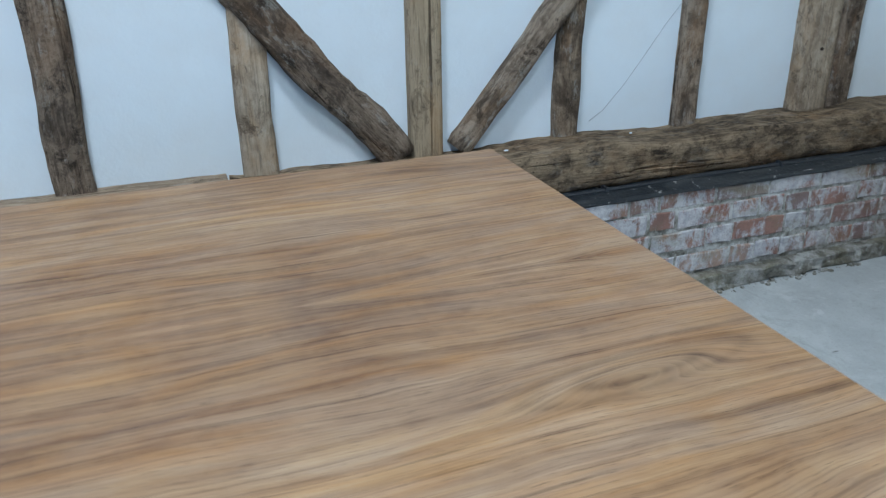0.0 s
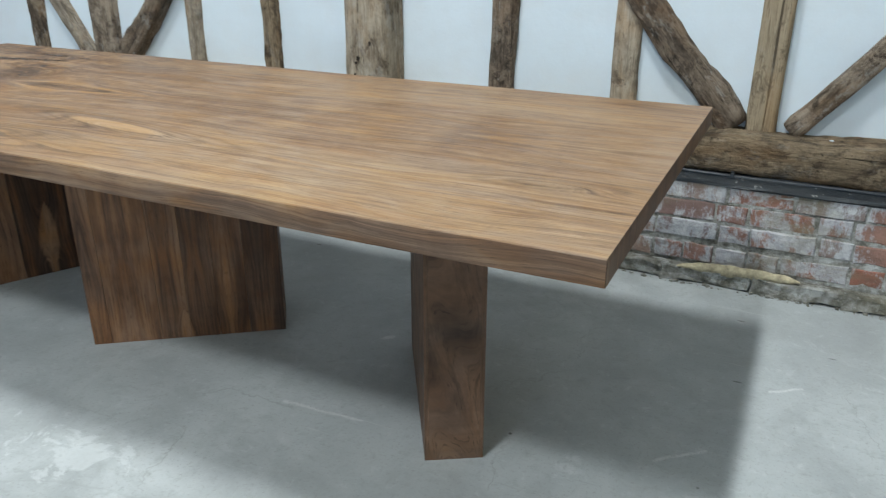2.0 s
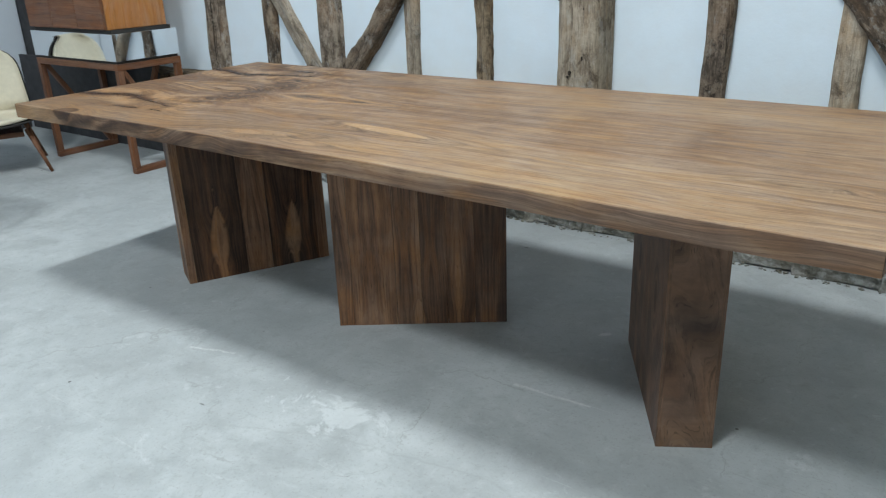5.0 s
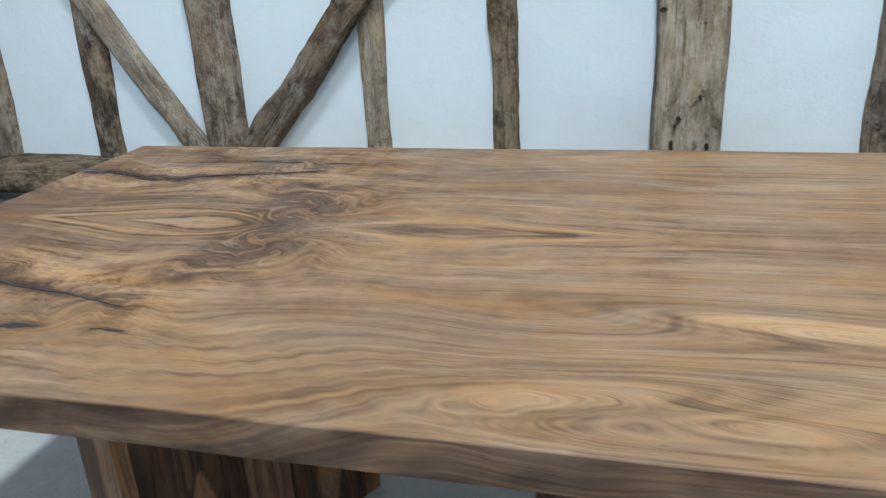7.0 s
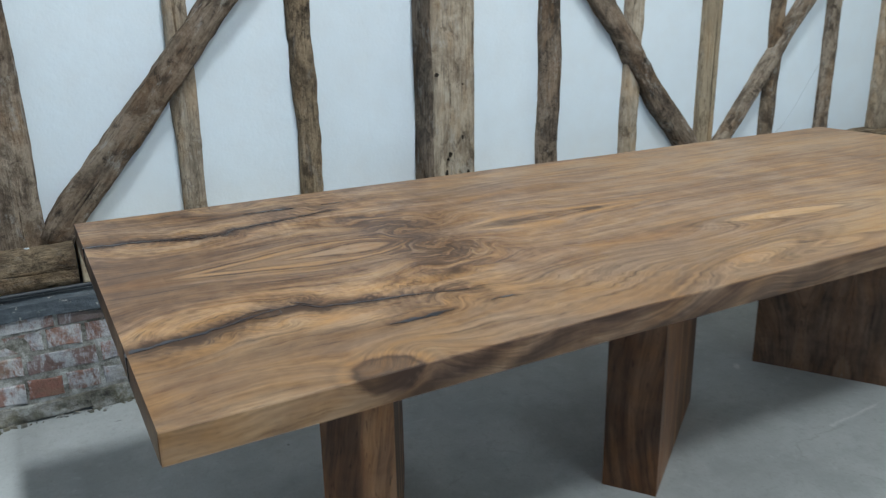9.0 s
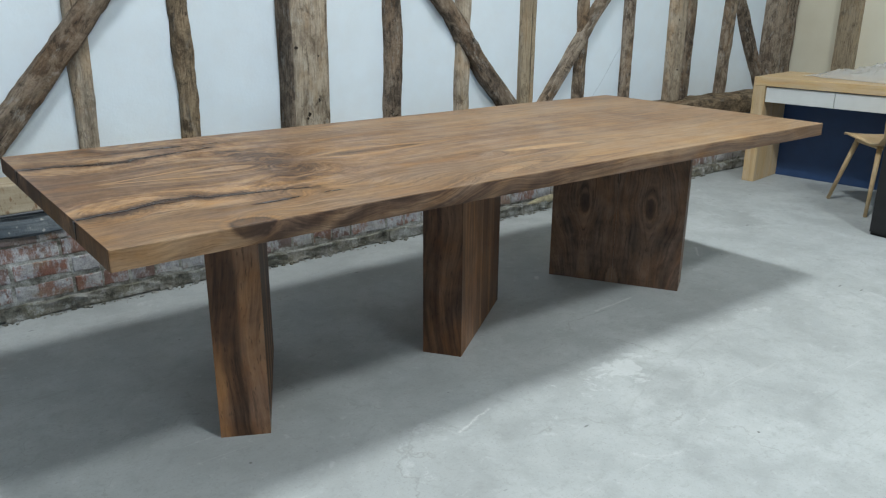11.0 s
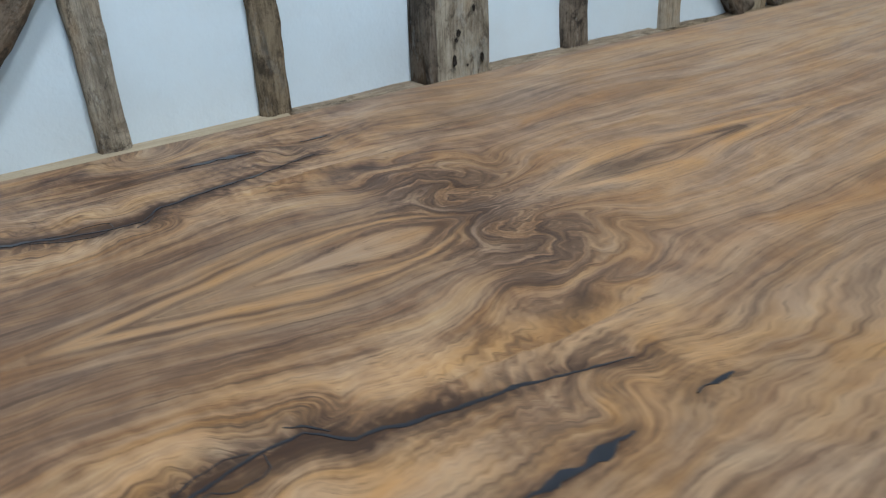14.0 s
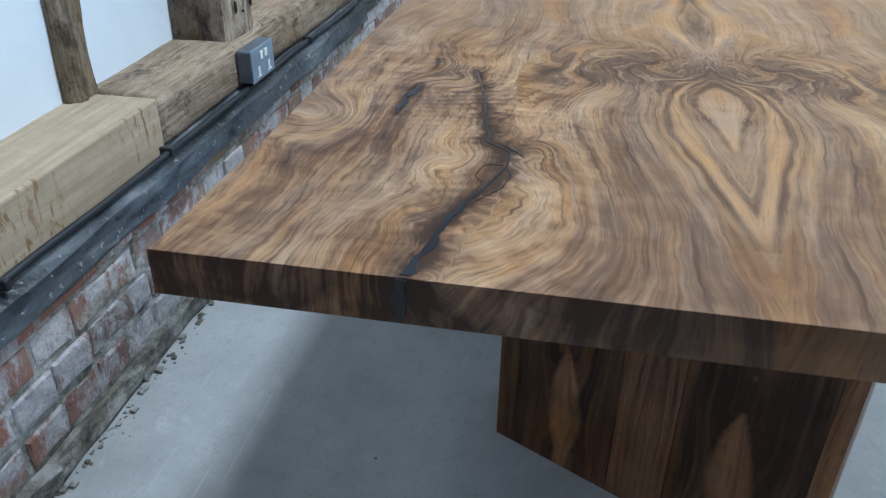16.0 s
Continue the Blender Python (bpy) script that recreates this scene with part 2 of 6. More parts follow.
def old_timber(name, pale, mid, dark, worn=1.0, limed=0.42):
    n = Nodes(name)
    o = n.shifted(n.coords("Object"))
    grain = n.noise(n.mapped(o, (30, 30, 3.6)), 1.0, 7.0, 0.68, 0.7)
    fine = n.noise(n.mapped(o, (150, 150, 9.0)), 1.0, 5.0, 0.65)
    blot = n.noise(n.mapped(o, (9, 9, 5.5)), 1.0, 7.0, 0.7, 0.8)
    pit = n.noise(o, 55.0, 5.0, 0.7)
    crack = n.noise(n.mapped(o, (42, 42, 1.1)), 1.0, 4.0, 0.55, 0.5)
    col = n.ramp(grain, [(0.26, dark), (0.44, mid), (0.64, pale)])
    col = n.mix(n.ramp(blot, [(0.40, 0.85 * worn), (0.53, 0.0)]), col, dark)
    col = n.mix(n.ramp(n.noise(n.mapped(o, (5, 5, 2.2)), 1.0, 4.0), [(0.5, 0.0), (0.66, 0.55 * worn)]), col, tuple(min(1.0, c * 1.22) for c in pale))
    col = n.mix(n.ramp(fine, [(0.36, 0.75), (0.52, 0.0)]), col, tuple(c * 0.5 for c in mid))
    col = n.mix(n.ramp(pit, [(0.30, 0.7 * worn), (0.42, 0.0)]), col, tuple(c * 0.7 for c in dark))
    col = n.mix(n.ramp(crack, [(0.315, 0.9), (0.345, 0.0)]), col, tuple(c * 0.3 for c in dark))
    stain = n.noise(n.mapped(o, (8, 8, 2.6), (4, 2, 1)), 1.0, 4.0, 0.6, 0.5)
    col = n.mix(n.ramp(stain, [(0.52, 0.0), (0.66, 0.42)]), col, (mid[0] * 1.25, mid[1] * 0.98, mid[2] * 0.70))
    rot = n.noise(n.mapped(o, (15, 15, 8), (1, 7, 3)), 1.0, 8.0, 0.78, 0.6)
    col = n.mix(n.ramp(rot, [(0.37, 0.9), (0.46, 0.0)]), col, tuple(c * 0.55 for c in dark))
    lump = n.noise(n.mapped(o, (13, 13, 10), (6, 3, 8)), 1.0, 9.0, 0.74, 0.4)
    col = n.mix(n.ramp(lump, [(0.40, 0.60 * worn), (0.49, 0.0)]), col, tuple(c * 0.8 for c in dark))
    col = n.mix(n.ramp(lump, [(0.52, 0.0), (0.60, 0.50 * worn)]), col, tuple(min(1.0, c * 1.12) for c in pale))
    lime = n.noise(n.mapped(o, (20, 20, 9)), 1.0, 7.0, 0.75)
    col = n.mix(n.ramp(lime, [(0.56, 0.0), (0.63, limed * worn)]), col, (0.50, 0.475, 0.44))
    h = n.math("ADD", grain, n.math("MULTIPLY", n.ramp(crack, [(0.30, 0.0), (0.38, 1.0)]), 0.8))
    n.bump(n.math("ADD", h, n.math("ADD", n.math("MULTIPLY", fine, 0.4), n.math("ADD", n.math("MULTIPLY", pit, 0.7 * worn), n.math("MULTIPLY", lump, 1.6 * worn)))), 0.8 * worn + 0.15, 0.018)
    return n.finish(col, 0.9, 0.0, 0.25)


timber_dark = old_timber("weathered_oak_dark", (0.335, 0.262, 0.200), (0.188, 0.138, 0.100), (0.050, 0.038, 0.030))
timber_mid = old_timber("weathered_oak", (0.440, 0.355, 0.275), (0.290, 0.221, 0.166), (0.100, 0.072, 0.051))
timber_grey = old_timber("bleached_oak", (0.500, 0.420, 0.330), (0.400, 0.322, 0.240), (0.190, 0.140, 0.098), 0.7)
timber_olive = old_timber("smooth_grey_oak", (0.430, 0.360, 0.285), (0.325, 0.268, 0.205), (0.150, 0.116, 0.088), 0.6)
timber_brown = old_timber("brown_oak", (0.385, 0.296, 0.212), (0.245, 0.176, 0.121), (0.075, 0.054, 0.038), 1.0)
timber_smooth = old_timber("smooth_brown_oak", (0.385, 0.303, 0.218), (0.285, 0.215, 0.150), (0.130, 0.095, 0.065), 0.5)
timber_sill = old_timber("rough_dark_oak", (0.360, 0.270, 0.178), (0.215, 0.156, 0.100), (0.046, 0.033, 0.023), 1.0, 0.15)
timber_pale = old_timber("planed_oak", (0.385, 0.305, 0.210), (0.320, 0.250, 0.170), (0.205, 0.155, 0.105), 0.35)


def make_sawn():
    n = Nodes("pale_sawn_oak")
    o = n.coords("Object")
    grain = n.noise(n.mapped(o, (40, 40, 2.5)), 1.0, 6.0, 0.6, 0.3)
    col = n.ramp(grain, [(0.30, (0.31, 0.245, 0.165)), (0.5, (0.40, 0.325, 0.230)), (0.7, (0.47, 0.390, 0.288))])
    rust = n.noise(n.mapped(o, (16, 2, 62)), 1.0, 5.0, 0.65, 0.3)
    gate = n.noise(n.mapped(o, (6, 6, 4), (3, 1, 5)), 1.0, 2.0)
    m = n.math("MULTIPLY", n.ramp(rust, [(0.53, 0.0), (0.62, 0.85)]), n.ramp(gate, [(0.44, 0.0), (0.52, 1.0)]))
    so = n.t.nodes.new("ShaderNodeSeparateXYZ")
    n.t.links.new(o, so.inputs[0])
    m = n.math("MULTIPLY", m, n.ramp(so.outputs[1], [(0.004, 1.0), (0.009, 0.0)]))
    col = n.mix(m, col, (0.19, 0.095, 0.040))
    col = n.mix(n.ramp(n.noise(o, 9.0, 5.0, 0.65), [(0.35, 0.35), (0.55, 0.0)]), col, (0.27, 0.21, 0.135))
    col = n.mix(n.ramp(n.noise(o, 140.0, 2.0), [(0.28, 0.5), (0.36, 0.0)]), col, (0.16, 0.12, 0.08))
    n.bump(n.math("ADD", grain, n.noise(o, 60.0, 3.0)), 0.25, 0.006)
    return n.finish(col, 0.85, 0.0, 0.25)


sawn_oak = make_sawn()


def make_plaster():
    n = Nodes("white_plaster")
    p = n.position()
    a = n.noise(p, 1.3, 5.0, 0.6)
    b = n.noise(p, 9.0, 6.0, 0.6)
    c = n.noise(p, 90.0, 3.0)
    col = n.ramp(a, [(0.3, (0.625, 0.690, 0.745)), (0.7, (0.690, 0.757, 0.815))])
    col = n.mix(n.ramp(b, [(0.35, 0.22), (0.6, 0.0)]), col, (0.62, 0.63, 0.64))
    n.bump(n.math("ADD", n.math("MULTIPLY", b, 1.0), n.math("MULTIPLY", c, 0.25)), 0.35, 0.008)
    return n.finish(col, 0.85, 0.0, 0.3)


def make_cream():
    n = Nodes("cream_plaster")
    p = n.position()
    col = n.ramp(n.noise(p, 2.0, 5.0), [(0.3, (0.68, 0.62, 0.48)), (0.7, (0.76, 0.71, 0.58))])
    n.bump(n.noise(p, 20.0, 4.0), 0.25, 0.006)
    return n.finish(col, 0.85, 0.0, 0.3)


def make_concrete():
    n = Nodes("worn_concrete")
    p = n.position()
    big = n.noise(p, 0.9, 6.0, 0.62, 0.5)
    mid = n.noise(p, 4.5, 6.0, 0.65, 0.4)
    grit = n.noise(p, 110.0, 4.0, 0.7)
    fleck = n.noise(p, 24.0, 6.0, 0.7, 0.4)
    col = n.ramp(big, [(0.30, (0.365, 0.385, 0.388)), (0.50, (0.420, 0.440, 0.442)), (0.70, (0.475, 0.495, 0.496))])
    col = n.mix(n.ramp(mid, [(0.34, 0.75), (0.58, 0.0)]), col, (0.315, 0.330, 0.330))
    col = n.mix(n.ramp(n.noise(p, 2.1, 7.0, 0.72, 1.2), [(0.64, 0.0), (0.69, 0.35)]), col, (0.60, 0.62, 0.62))
    col = n.mix(n.ramp(grit, [(0.32, 0.45), (0.45, 0.0)]), col, (0.26, 0.255, 0.24))
    col = n.mix(n.ramp(fleck, [(0.30, 0.50), (0.46, 0.0)]), col, (0.29, 0.30, 0.295))
    col = n.mix(n.ramp(fleck, [(0.58, 0.0), (0.72, 0.35)]), col, (0.58, 0.60, 0.60))
    # scratches and dragged pale marks in two directions
    for ang, seed, tone in ((0.5, 3.0, (0.68, 0.68, 0.66)), (-0.9, 8.0, (0.66, 0.66, 0.65)), (1.3, 14.0, (0.24, 0.235, 0.22))):
        m = n.t.nodes.new("ShaderNodeMapping")
        n.put(m.inputs["Vector"], p)
        m.inputs["Rotation"].default_value[2] = ang
        m.inputs["Scale"].default_value = (1.3, 42.0, 1.0)
        m.inputs["Location"].default_value = (seed, seed, 0)
        s = n.noise(m.outputs[0], 1.0, 3.0, 0.6, 1.8)
        gate = n.ramp(n.noise(n.mapped(p, (1, 1, 1), (seed, 0, 0)), 1.6, 2.0), [(0.50, 0.0), (0.60, 0.20)])
        col = n.mix(n.math("MULTIPLY", gate, n.ramp(s, [(0.66, 0.0), (0.70, 1.0)])), col, tone)
    # fine cracks: edges of large warped cells
    vor = n.t.nodes.new("ShaderNodeTexVoronoi")
    vor.feature = "DISTANCE_TO_EDGE"
    warp = n.t.nodes.new("ShaderNodeVectorMath")
    warp.operation = "MULTIPLY_ADD"
    n.put(warp.inputs[0], n.noise(p, 3.0, 5.0, 0.6, color=True))
    warp.inputs[1].default_value = (0.55, 0.55, 0.0)
    n.put(warp.inputs[2], p)
    n.put(vor.inputs["Vector"], warp.outputs[0])
    vor.inputs["Scale"].default_value = 0.85
    crack = n.math("MULTIPLY", n.ramp(vor.outputs["Distance"], [(0.0012, 1.0), (0.004, 0.0)]), n.ramp(mid, [(0.48, 0.0), (0.58, 0.4)]))
    col = n.mix(crack, col, (0.22, 0.215, 0.20))
    # a flaking pale patch before the table
    sp0 = n.t.nodes.new("ShaderNodeVectorMath")
    sp0.operation = "DISTANCE"
    n.put(sp0.inputs[0], n.mapped(p, (1.0, 2.0, 1.0)))
    sp0.inputs[1].default_value = (1.62, -0.10, 0.0)
    flake = n.math("SUBTRACT", n.noise(p, 9.0, 8.0, 0.72, 0.8), n.math("MULTIPLY", sp0.outputs["Value"], 0.85))
    col = n.mix(n.ramp(flake, [(0.405, 0.0), (0.45, 0.40)]), col, (0.66, 0.68, 0.68))
    # single scratches, chips and a long shallow crack
    sxy = n.t.nodes.new("ShaderNodeSeparateXYZ")
    wob = n.t.nodes.new("ShaderNodeVectorMath")
    wob.operation = "MULTIPLY_ADD"
    n.put(wob.inputs[0], n.noise(p, 14.0, 4.0, 0.6, color=True))
    wob.inputs[1].default_value = (0.03, 0.03, 0.0)
    n.put(wob.inputs[2], p)
    n.t.links.new(wob.outputs[0], sxy.inputs[0])

    def near_segment(ax, ay, bx, by):
        vx, vy = bx - ax, by - ay
        ln = vx * vx + vy * vy
        qx, qy = n.math("SUBTRACT", sxy.outputs[0], ax + 0.015), n.math("SUBTRACT", sxy.outputs[1], ay + 0.015)
        t = n.math("ADD", n.math("MULTIPLY", qx, vx / ln), n.math("MULTIPLY", qy, vy / ln), clamp=True)
        ex, ey = n.math("MULTIPLY_ADD", t, -vx, qx), n.math("MULTIPLY_ADD", t, -vy, qy)
        return n.math("SQRT", n.math("ADD", n.math("MULTIPLY", ex, ex), n.math("MULTIPLY", ey, ey)))

    worn = n.ramp(grit, [(0.36, 0.25), (0.52, 1.0)])
    for a, b, wide in (((1.97, 0.37), (2.21, 0.38), 0.006), ((2.95, 0.55), (3.06, 0.64), 0.006), ((3.19, 1.00), (3.27, 1.05), 0.008), ((2.05, 0.80), (2.07, 0.82), 0.013), ((0.92, -0.02), (1.08, 0.03), 0.005)):
        col = n.mix(n.math("MULTIPLY", worn, n.ramp(near_segment(*a, *b), [(wide * 0.4, 0.5), (wide, 0.0)])), col, (0.72, 0.72, 0.70))
    line = n.math("MINIMUM", n.math("MINIMUM", near_segment(1.41, -0.26, 1.72, -0.13), near_segment(1.72, -0.13, 2.17, -0.05)), near_segment(2.17, -0.05, 2.38, -0.14))
    col = n.mix(n.math("MULTIPLY", worn, n.ramp(line, [(0.001, 0.22), (0.005, 0.0)])), col, (0.24, 0.24, 0.235))
    damp = n.math("SUBTRACT", n.noise(n.mapped(p, (2.0, 0.9, 1.0)), 5.0, 8.0, 0.75, 0.6), n.math("MULTIPLY", near_segment(3.75, 0.75, 3.85, 1.60), 0.9))
    col = n.mix(n.ramp(damp, [(0.36, 0.0), (0.43, 0.30)]), col, (0.25, 0.26, 0.255))
    # short dark scuffs
    for ang, seed in ((0.2, 2.0), (1.1, 5.0), (-0.7, 9.0)):
        m = n.t.nodes.new("ShaderNodeMapping")
        n.put(m.inputs["Vector"], p)
        m.inputs["Rotation"].default_value[2] = ang
        m.inputs["Scale"].default_value = (1.0, 3.2, 1.0)
        m.inputs["Location"].default_value = (seed, seed * 0.7, 0)
        vo = n.t.nodes.new("ShaderNodeTexVoronoi")
        n.put(vo.inputs["Vector"], m.outputs[0])
        vo.inputs["Scale"].default_value = 1.9
        col = n.mix(n.ramp(vo.outputs["Distance"], [(0.018, 0.75), (0.032, 0.0)]), col, (0.12, 0.12, 0.11))
    # specks of dirt
    sp = n.t.nodes.new("ShaderNodeTexVoronoi")
    n.put(sp.inputs["Vector"], p)
    sp.inputs["Scale"].default_value = 5.5
    col = n.mix(n.ramp(sp.outputs["Distance"], [(0.018, 0.9), (0.035, 0.0)]), col, (0.10, 0.095, 0.085))
    n.bump(n.math("ADD", n.math("MULTIPLY", mid, 1.0), n.math("MULTIPLY", grit, 0.2)), 0.25, 0.006)
    return n.finish(col, n.ramp(mid, [(0.3, 0.55), (0.7, 0.78)]), 0.0, 0.35)


def make_brick():
    n = Nodes("limewashed_brick")
    r = n.random()
    p = n.position()
    base = n.ramp(r, [(0.0, (0.33, 0.140, 0.098)), (0.3, (0.27, 0.152, 0.126)), (0.55, (0.34, 0.190, 0.148)), (0.78, (0.210, 0.150, 0.145)), (0.9, (0.26, 0.215, 0.205)), (1.0, (0.40, 0.285, 0.230))])
    blot = n.noise(p, 16.0, 6.0, 0.7)
    col = n.mix(n.ramp(blot, [(0.35, 0.7), (0.6, 0.0)]), base, (0.16, 0.105, 0.085))
    wash_and_shade = n.math("ADD", n.noise(n.mapped(p, (10, 10, 7)), 1.0, 9.0, 0.78, 0.35), n.math("MULTIPLY_ADD", n.math("FRACT", n.math("MULTIPLY", r, 7.31)), 0.15, -0.100))
    # Less wash towards the west puts the shade seen there into the colour.
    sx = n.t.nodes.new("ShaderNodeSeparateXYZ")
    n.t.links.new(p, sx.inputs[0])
    wash_and_shade = n.math("ADD", wash_and_shade, n.math("MULTIPLY", n.ramp(sx.outputs[0], [(0.0, 0.0), (1.0, 1.0)]), 0.020))
    wash_and_shade = n.math("SUBTRACT", wash_and_shade, 0.025)
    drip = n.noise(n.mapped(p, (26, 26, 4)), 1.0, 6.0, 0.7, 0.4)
    wash_and_shade = n.math("ADD", n.math("MULTIPLY", wash_and_shade, 0.78), n.math("MULTIPLY", drip, 0.28))
    col = n.mix(n.ramp(wash_and_shade, [(0.465, 0.0), (0.535, 0.86)]), col, n.ramp(n.noise(p, 30.0, 5.0, 0.7), [(0.35, (0.35, 0.36, 0.395)), (0.60, (0.56, 0.565, 0.575))]))
    fine = n.noise(p, 120.0, 4.0, 0.6)
    col = n.mix(n.ramp(fine, [(0.3, 0.22), (0.46, 0.0)]), col, (0.20, 0.15, 0.12))
    dirt = n.noise(n.mapped(p, (3, 3, 9)), 1.0, 5.0, 0.65)
    col = n.mix(n.ramp(dirt, [(0.50, 0.0), (0.66, 0.65)]), col, (0.215, 0.190, 0.125))
    n.bump(n.math("ADD", n.math("MULTIPLY", fine, 0.5), blot), 0.7, 0.010)
    return n.finish(col, 0.92, 0.0, 0.2)


def make_mortar():
    n = Nodes("lime_mortar")
    p = n.position()
    col = n.ramp(n.noise(p, 18.0, 6.0, 0.7), [(0.36, (0.12, 0.112, 0.092)), (0.50, (0.32, 0.310, 0.280)), (0.62, (0.52, 0.515, 0.500))])
    n.bump(n.noise(p, 70.0, 5.0, 0.7), 0.8, 0.012)
    return n.finish(col, 0.95, 0.0, 0.2)


def make_stone():
    n = Nodes("mossy_base_course")
    p = n.position()
    col = n.ramp(n.noise(p, 13.0, 6.0, 0.7), [(0.32, (0.055, 0.052, 0.045)), (0.48, (0.19, 0.180, 0.150)), (0.66, (0.40, 0.39, 0.37))])
    col = n.mix(n.ramp(n.noise(p, 5.0, 4.0), [(0.50, 0.0), (0.64, 0.35)]), col, (0.27, 0.235, 0.13))
    col = n.mix(n.ramp(n.noise(p, 11.0, 7.0, 0.72), [(0.52, 0.0), (0.62, 0.7)]), col, (0.52, 0.52, 0.50))
    n.bump(n.noise(p, 45.0, 6.0, 0.7), 0.9, 0.016)
    return n.finish(col, 0.95, 0.0, 0.2)


def plain(name, color, rough=0.6, metal=0.0, spec=0.5, vary=0.06, scale=14.0, bump=0.08):
    n = Nodes(name)
    o = n.coords("Object")
    a = n.noise(o, scale, 5.0, 0.6)
    col = n.mix(n.ramp(a, [(0.3, 0.0), (0.7, 1.0)]), tuple(c * (1 - vary) for c in color), tuple(min(1, c * (1 + vary)) for c in color))
    if bump:
        n.bump(n.noise(o, scale * 9, 4.0), bump, 0.004)
    return n.finish(col, n.math("MULTIPLY_ADD", a, 0.1, rough - 0.05, clamp=True), metal, spec)


plaster, cream, concrete = make_plaster(), make_cream(), make_concrete()
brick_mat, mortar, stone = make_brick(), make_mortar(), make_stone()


def make_membrane(name, dusty):
    n = Nodes(name)
    p = n.position()
    dust = n.noise(n.mapped(p, (3.0, 14, 14)), 1.0, 7.0, 0.7, 0.5)
    col = n.ramp(dust, [(0.38, (0.012, 0.016, 0.021)), (0.54, tuple(c * dusty for c in (0.040, 0.049, 0.058))), (0.70, tuple(c * dusty for c in (0.13, 0.135, 0.135)))])
    col = n.mix(n.ramp(n.noise(p, 42.0, 4.0, 0.6), [(0.63, 0.0), (0.68, 0.8)]), col, (0.34, 0.33, 0.31))
    n.bump(n.math("ADD", dust, n.noise(p, 60.0, 4.0)), 0.5, 0.01)
    return n.finish(col, n.ramp(dust, [(0.4, 0.35), (0.6, 0.75)]))


membrane, membrane_black = make_membrane("dusty_damp_proof_membrane", 1.7), make_membrane("black_damp_proof_membrane", 0.4)
steel_blue = plain("brushed_steel_plate", (0.25, 0.32, 0.40), 0.45, 0.3, vary=0.15)
ochre = plain("ochre_filler", (0.38, 0.325, 0.215), 0.9, vary=0.45, scale=40.0, bump=0.3)
rubber = plain("black_cable_sheath", (0.020, 0.024, 0.030), 0.45)
rotten = plain("rotten_oak", (0.030, 0.020, 0.014), 0.95, vary=0.5, scale=60.0, bump=0.4)
crease_grey = plain("shaded_plaster_crease", (0.42, 0.46, 0.50), 0.9)
steel_grey = plain("grey_metal_socket", (0.16, 0.19, 0.23), 0.35, 0.6)
white_plastic = plain("white_plastic", (0.75, 0.77, 0.78), 0.4)
resin = plain("dark_blue_resin", (0.006, 0.008, 0.014), 0.30, spec=0.45, vary=0.4, bump=0.0)
white_paint = plain("white_paint", (0.74, 0.74, 0.72), 0.45, vary=0.03)
panel_white = plain("white_wall_board", (0.56, 0.60, 0.65), 0.55, vary=0.03, scale=3.0)
ivory = plain("ivory_lacquer", (0.74, 0.70, 0.60), 0.35, vary=0.04)
leather = plain("cream_leather", (0.62, 0.56, 0.43), 0.5, vary=0.06, scale=30.0, bump=0.25)
blue_paint = plain("dark_blue_paint", (0.020, 0.052, 0.135), 0.5, vary=0.1)
grey_drawer = plain("pale_grey_lacquer", (0.62, 0.63, 0.62), 0.45, vary=0.03)
black_board = plain("matt_black_board", (0.012, 0.012, 0.013), 0.6, vary=0.3)
dark_gap = plain("dark_stained_post", (0.035, 0.034, 0.036), 0.8, vary=0.4)
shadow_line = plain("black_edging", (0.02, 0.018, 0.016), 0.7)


def make_mirror():
    n = Nodes("mirror_plinth")
    return n.finish((0.82, 0.84, 0.85), 0.04, 1.0)


def make_wrap():
    n = Nodes("clear_plastic_wrap")
    o = n.coords("Object")
    n.bump(n.noise(o, 26.0, 5.0, 0.7), 0.8, 0.03)
    n.put(n.bsdf.inputs["Transmission Weight"], 0.35)
    n.put(n.bsdf.inputs["Alpha"], 0.55)
    return n.finish((0.88, 0.91, 0.93), 0.25)


mirror, wrap = make_mirror(), make_wrap()

# ---- building helpers ----


def link_mesh(name, me, mat, parent=None, label=""):
    if mat:
        me.materials.append(mat)
    ob = new(name, me)
    if parent:
        ob.parent = parent
    if label:
        ob["label"] = label
    return ob


def part(name, bm, mat, parent=None, label="", smooth=False):
    me = bpy.data.meshes.new(name)
    bm.normal_update()
    bm.to_mesh(me)
    bm.free()
    if smooth:
        me.polygons.foreach_set("use_smooth", [True] * len(me.polygons))
    return link_mesh(name, me, mat, parent, label)


def raw(name, verts, faces, mat, parent=None, label="", smooth=False):
    me = bpy.data.meshes.new(name)
    me.from_pydata(verts, [], faces)
    if smooth:
        me.polygons.foreach_set("use_smooth", [True] * len(me.polygons))
    return link_mesh(name, me, mat, parent, label)


def thing(name, at, label, category, group="", kind="", turn=0):
    ob = new(name)
    ob.empty_display_size = 0.05
    ob.matrix_world = pose(*at, 0, 0, turn)
    return tagged(ob, label, category, group, kind)


def box_bm(x0, y0, z0, x1, y1, z1, bevel=0.0, segments=2):
    bm = bmesh.new()
    bmesh.ops.create_cube(bm, size=1.0)
    for v in bm.verts:
        v.co = Vector(((x0 + x1) / 2 + v.co.x * (x1 - x0), (y0 + y1) / 2 + v.co.y * (y1 - y0), (z0 + z1) / 2 + v.co.z * (z1 - z0)))
    if bevel:
        bmesh.ops.bevel(bm, geom=bm.edges[:], offset=bevel, segments=segments, affect="EDGES", profile=0.5)
    return bm


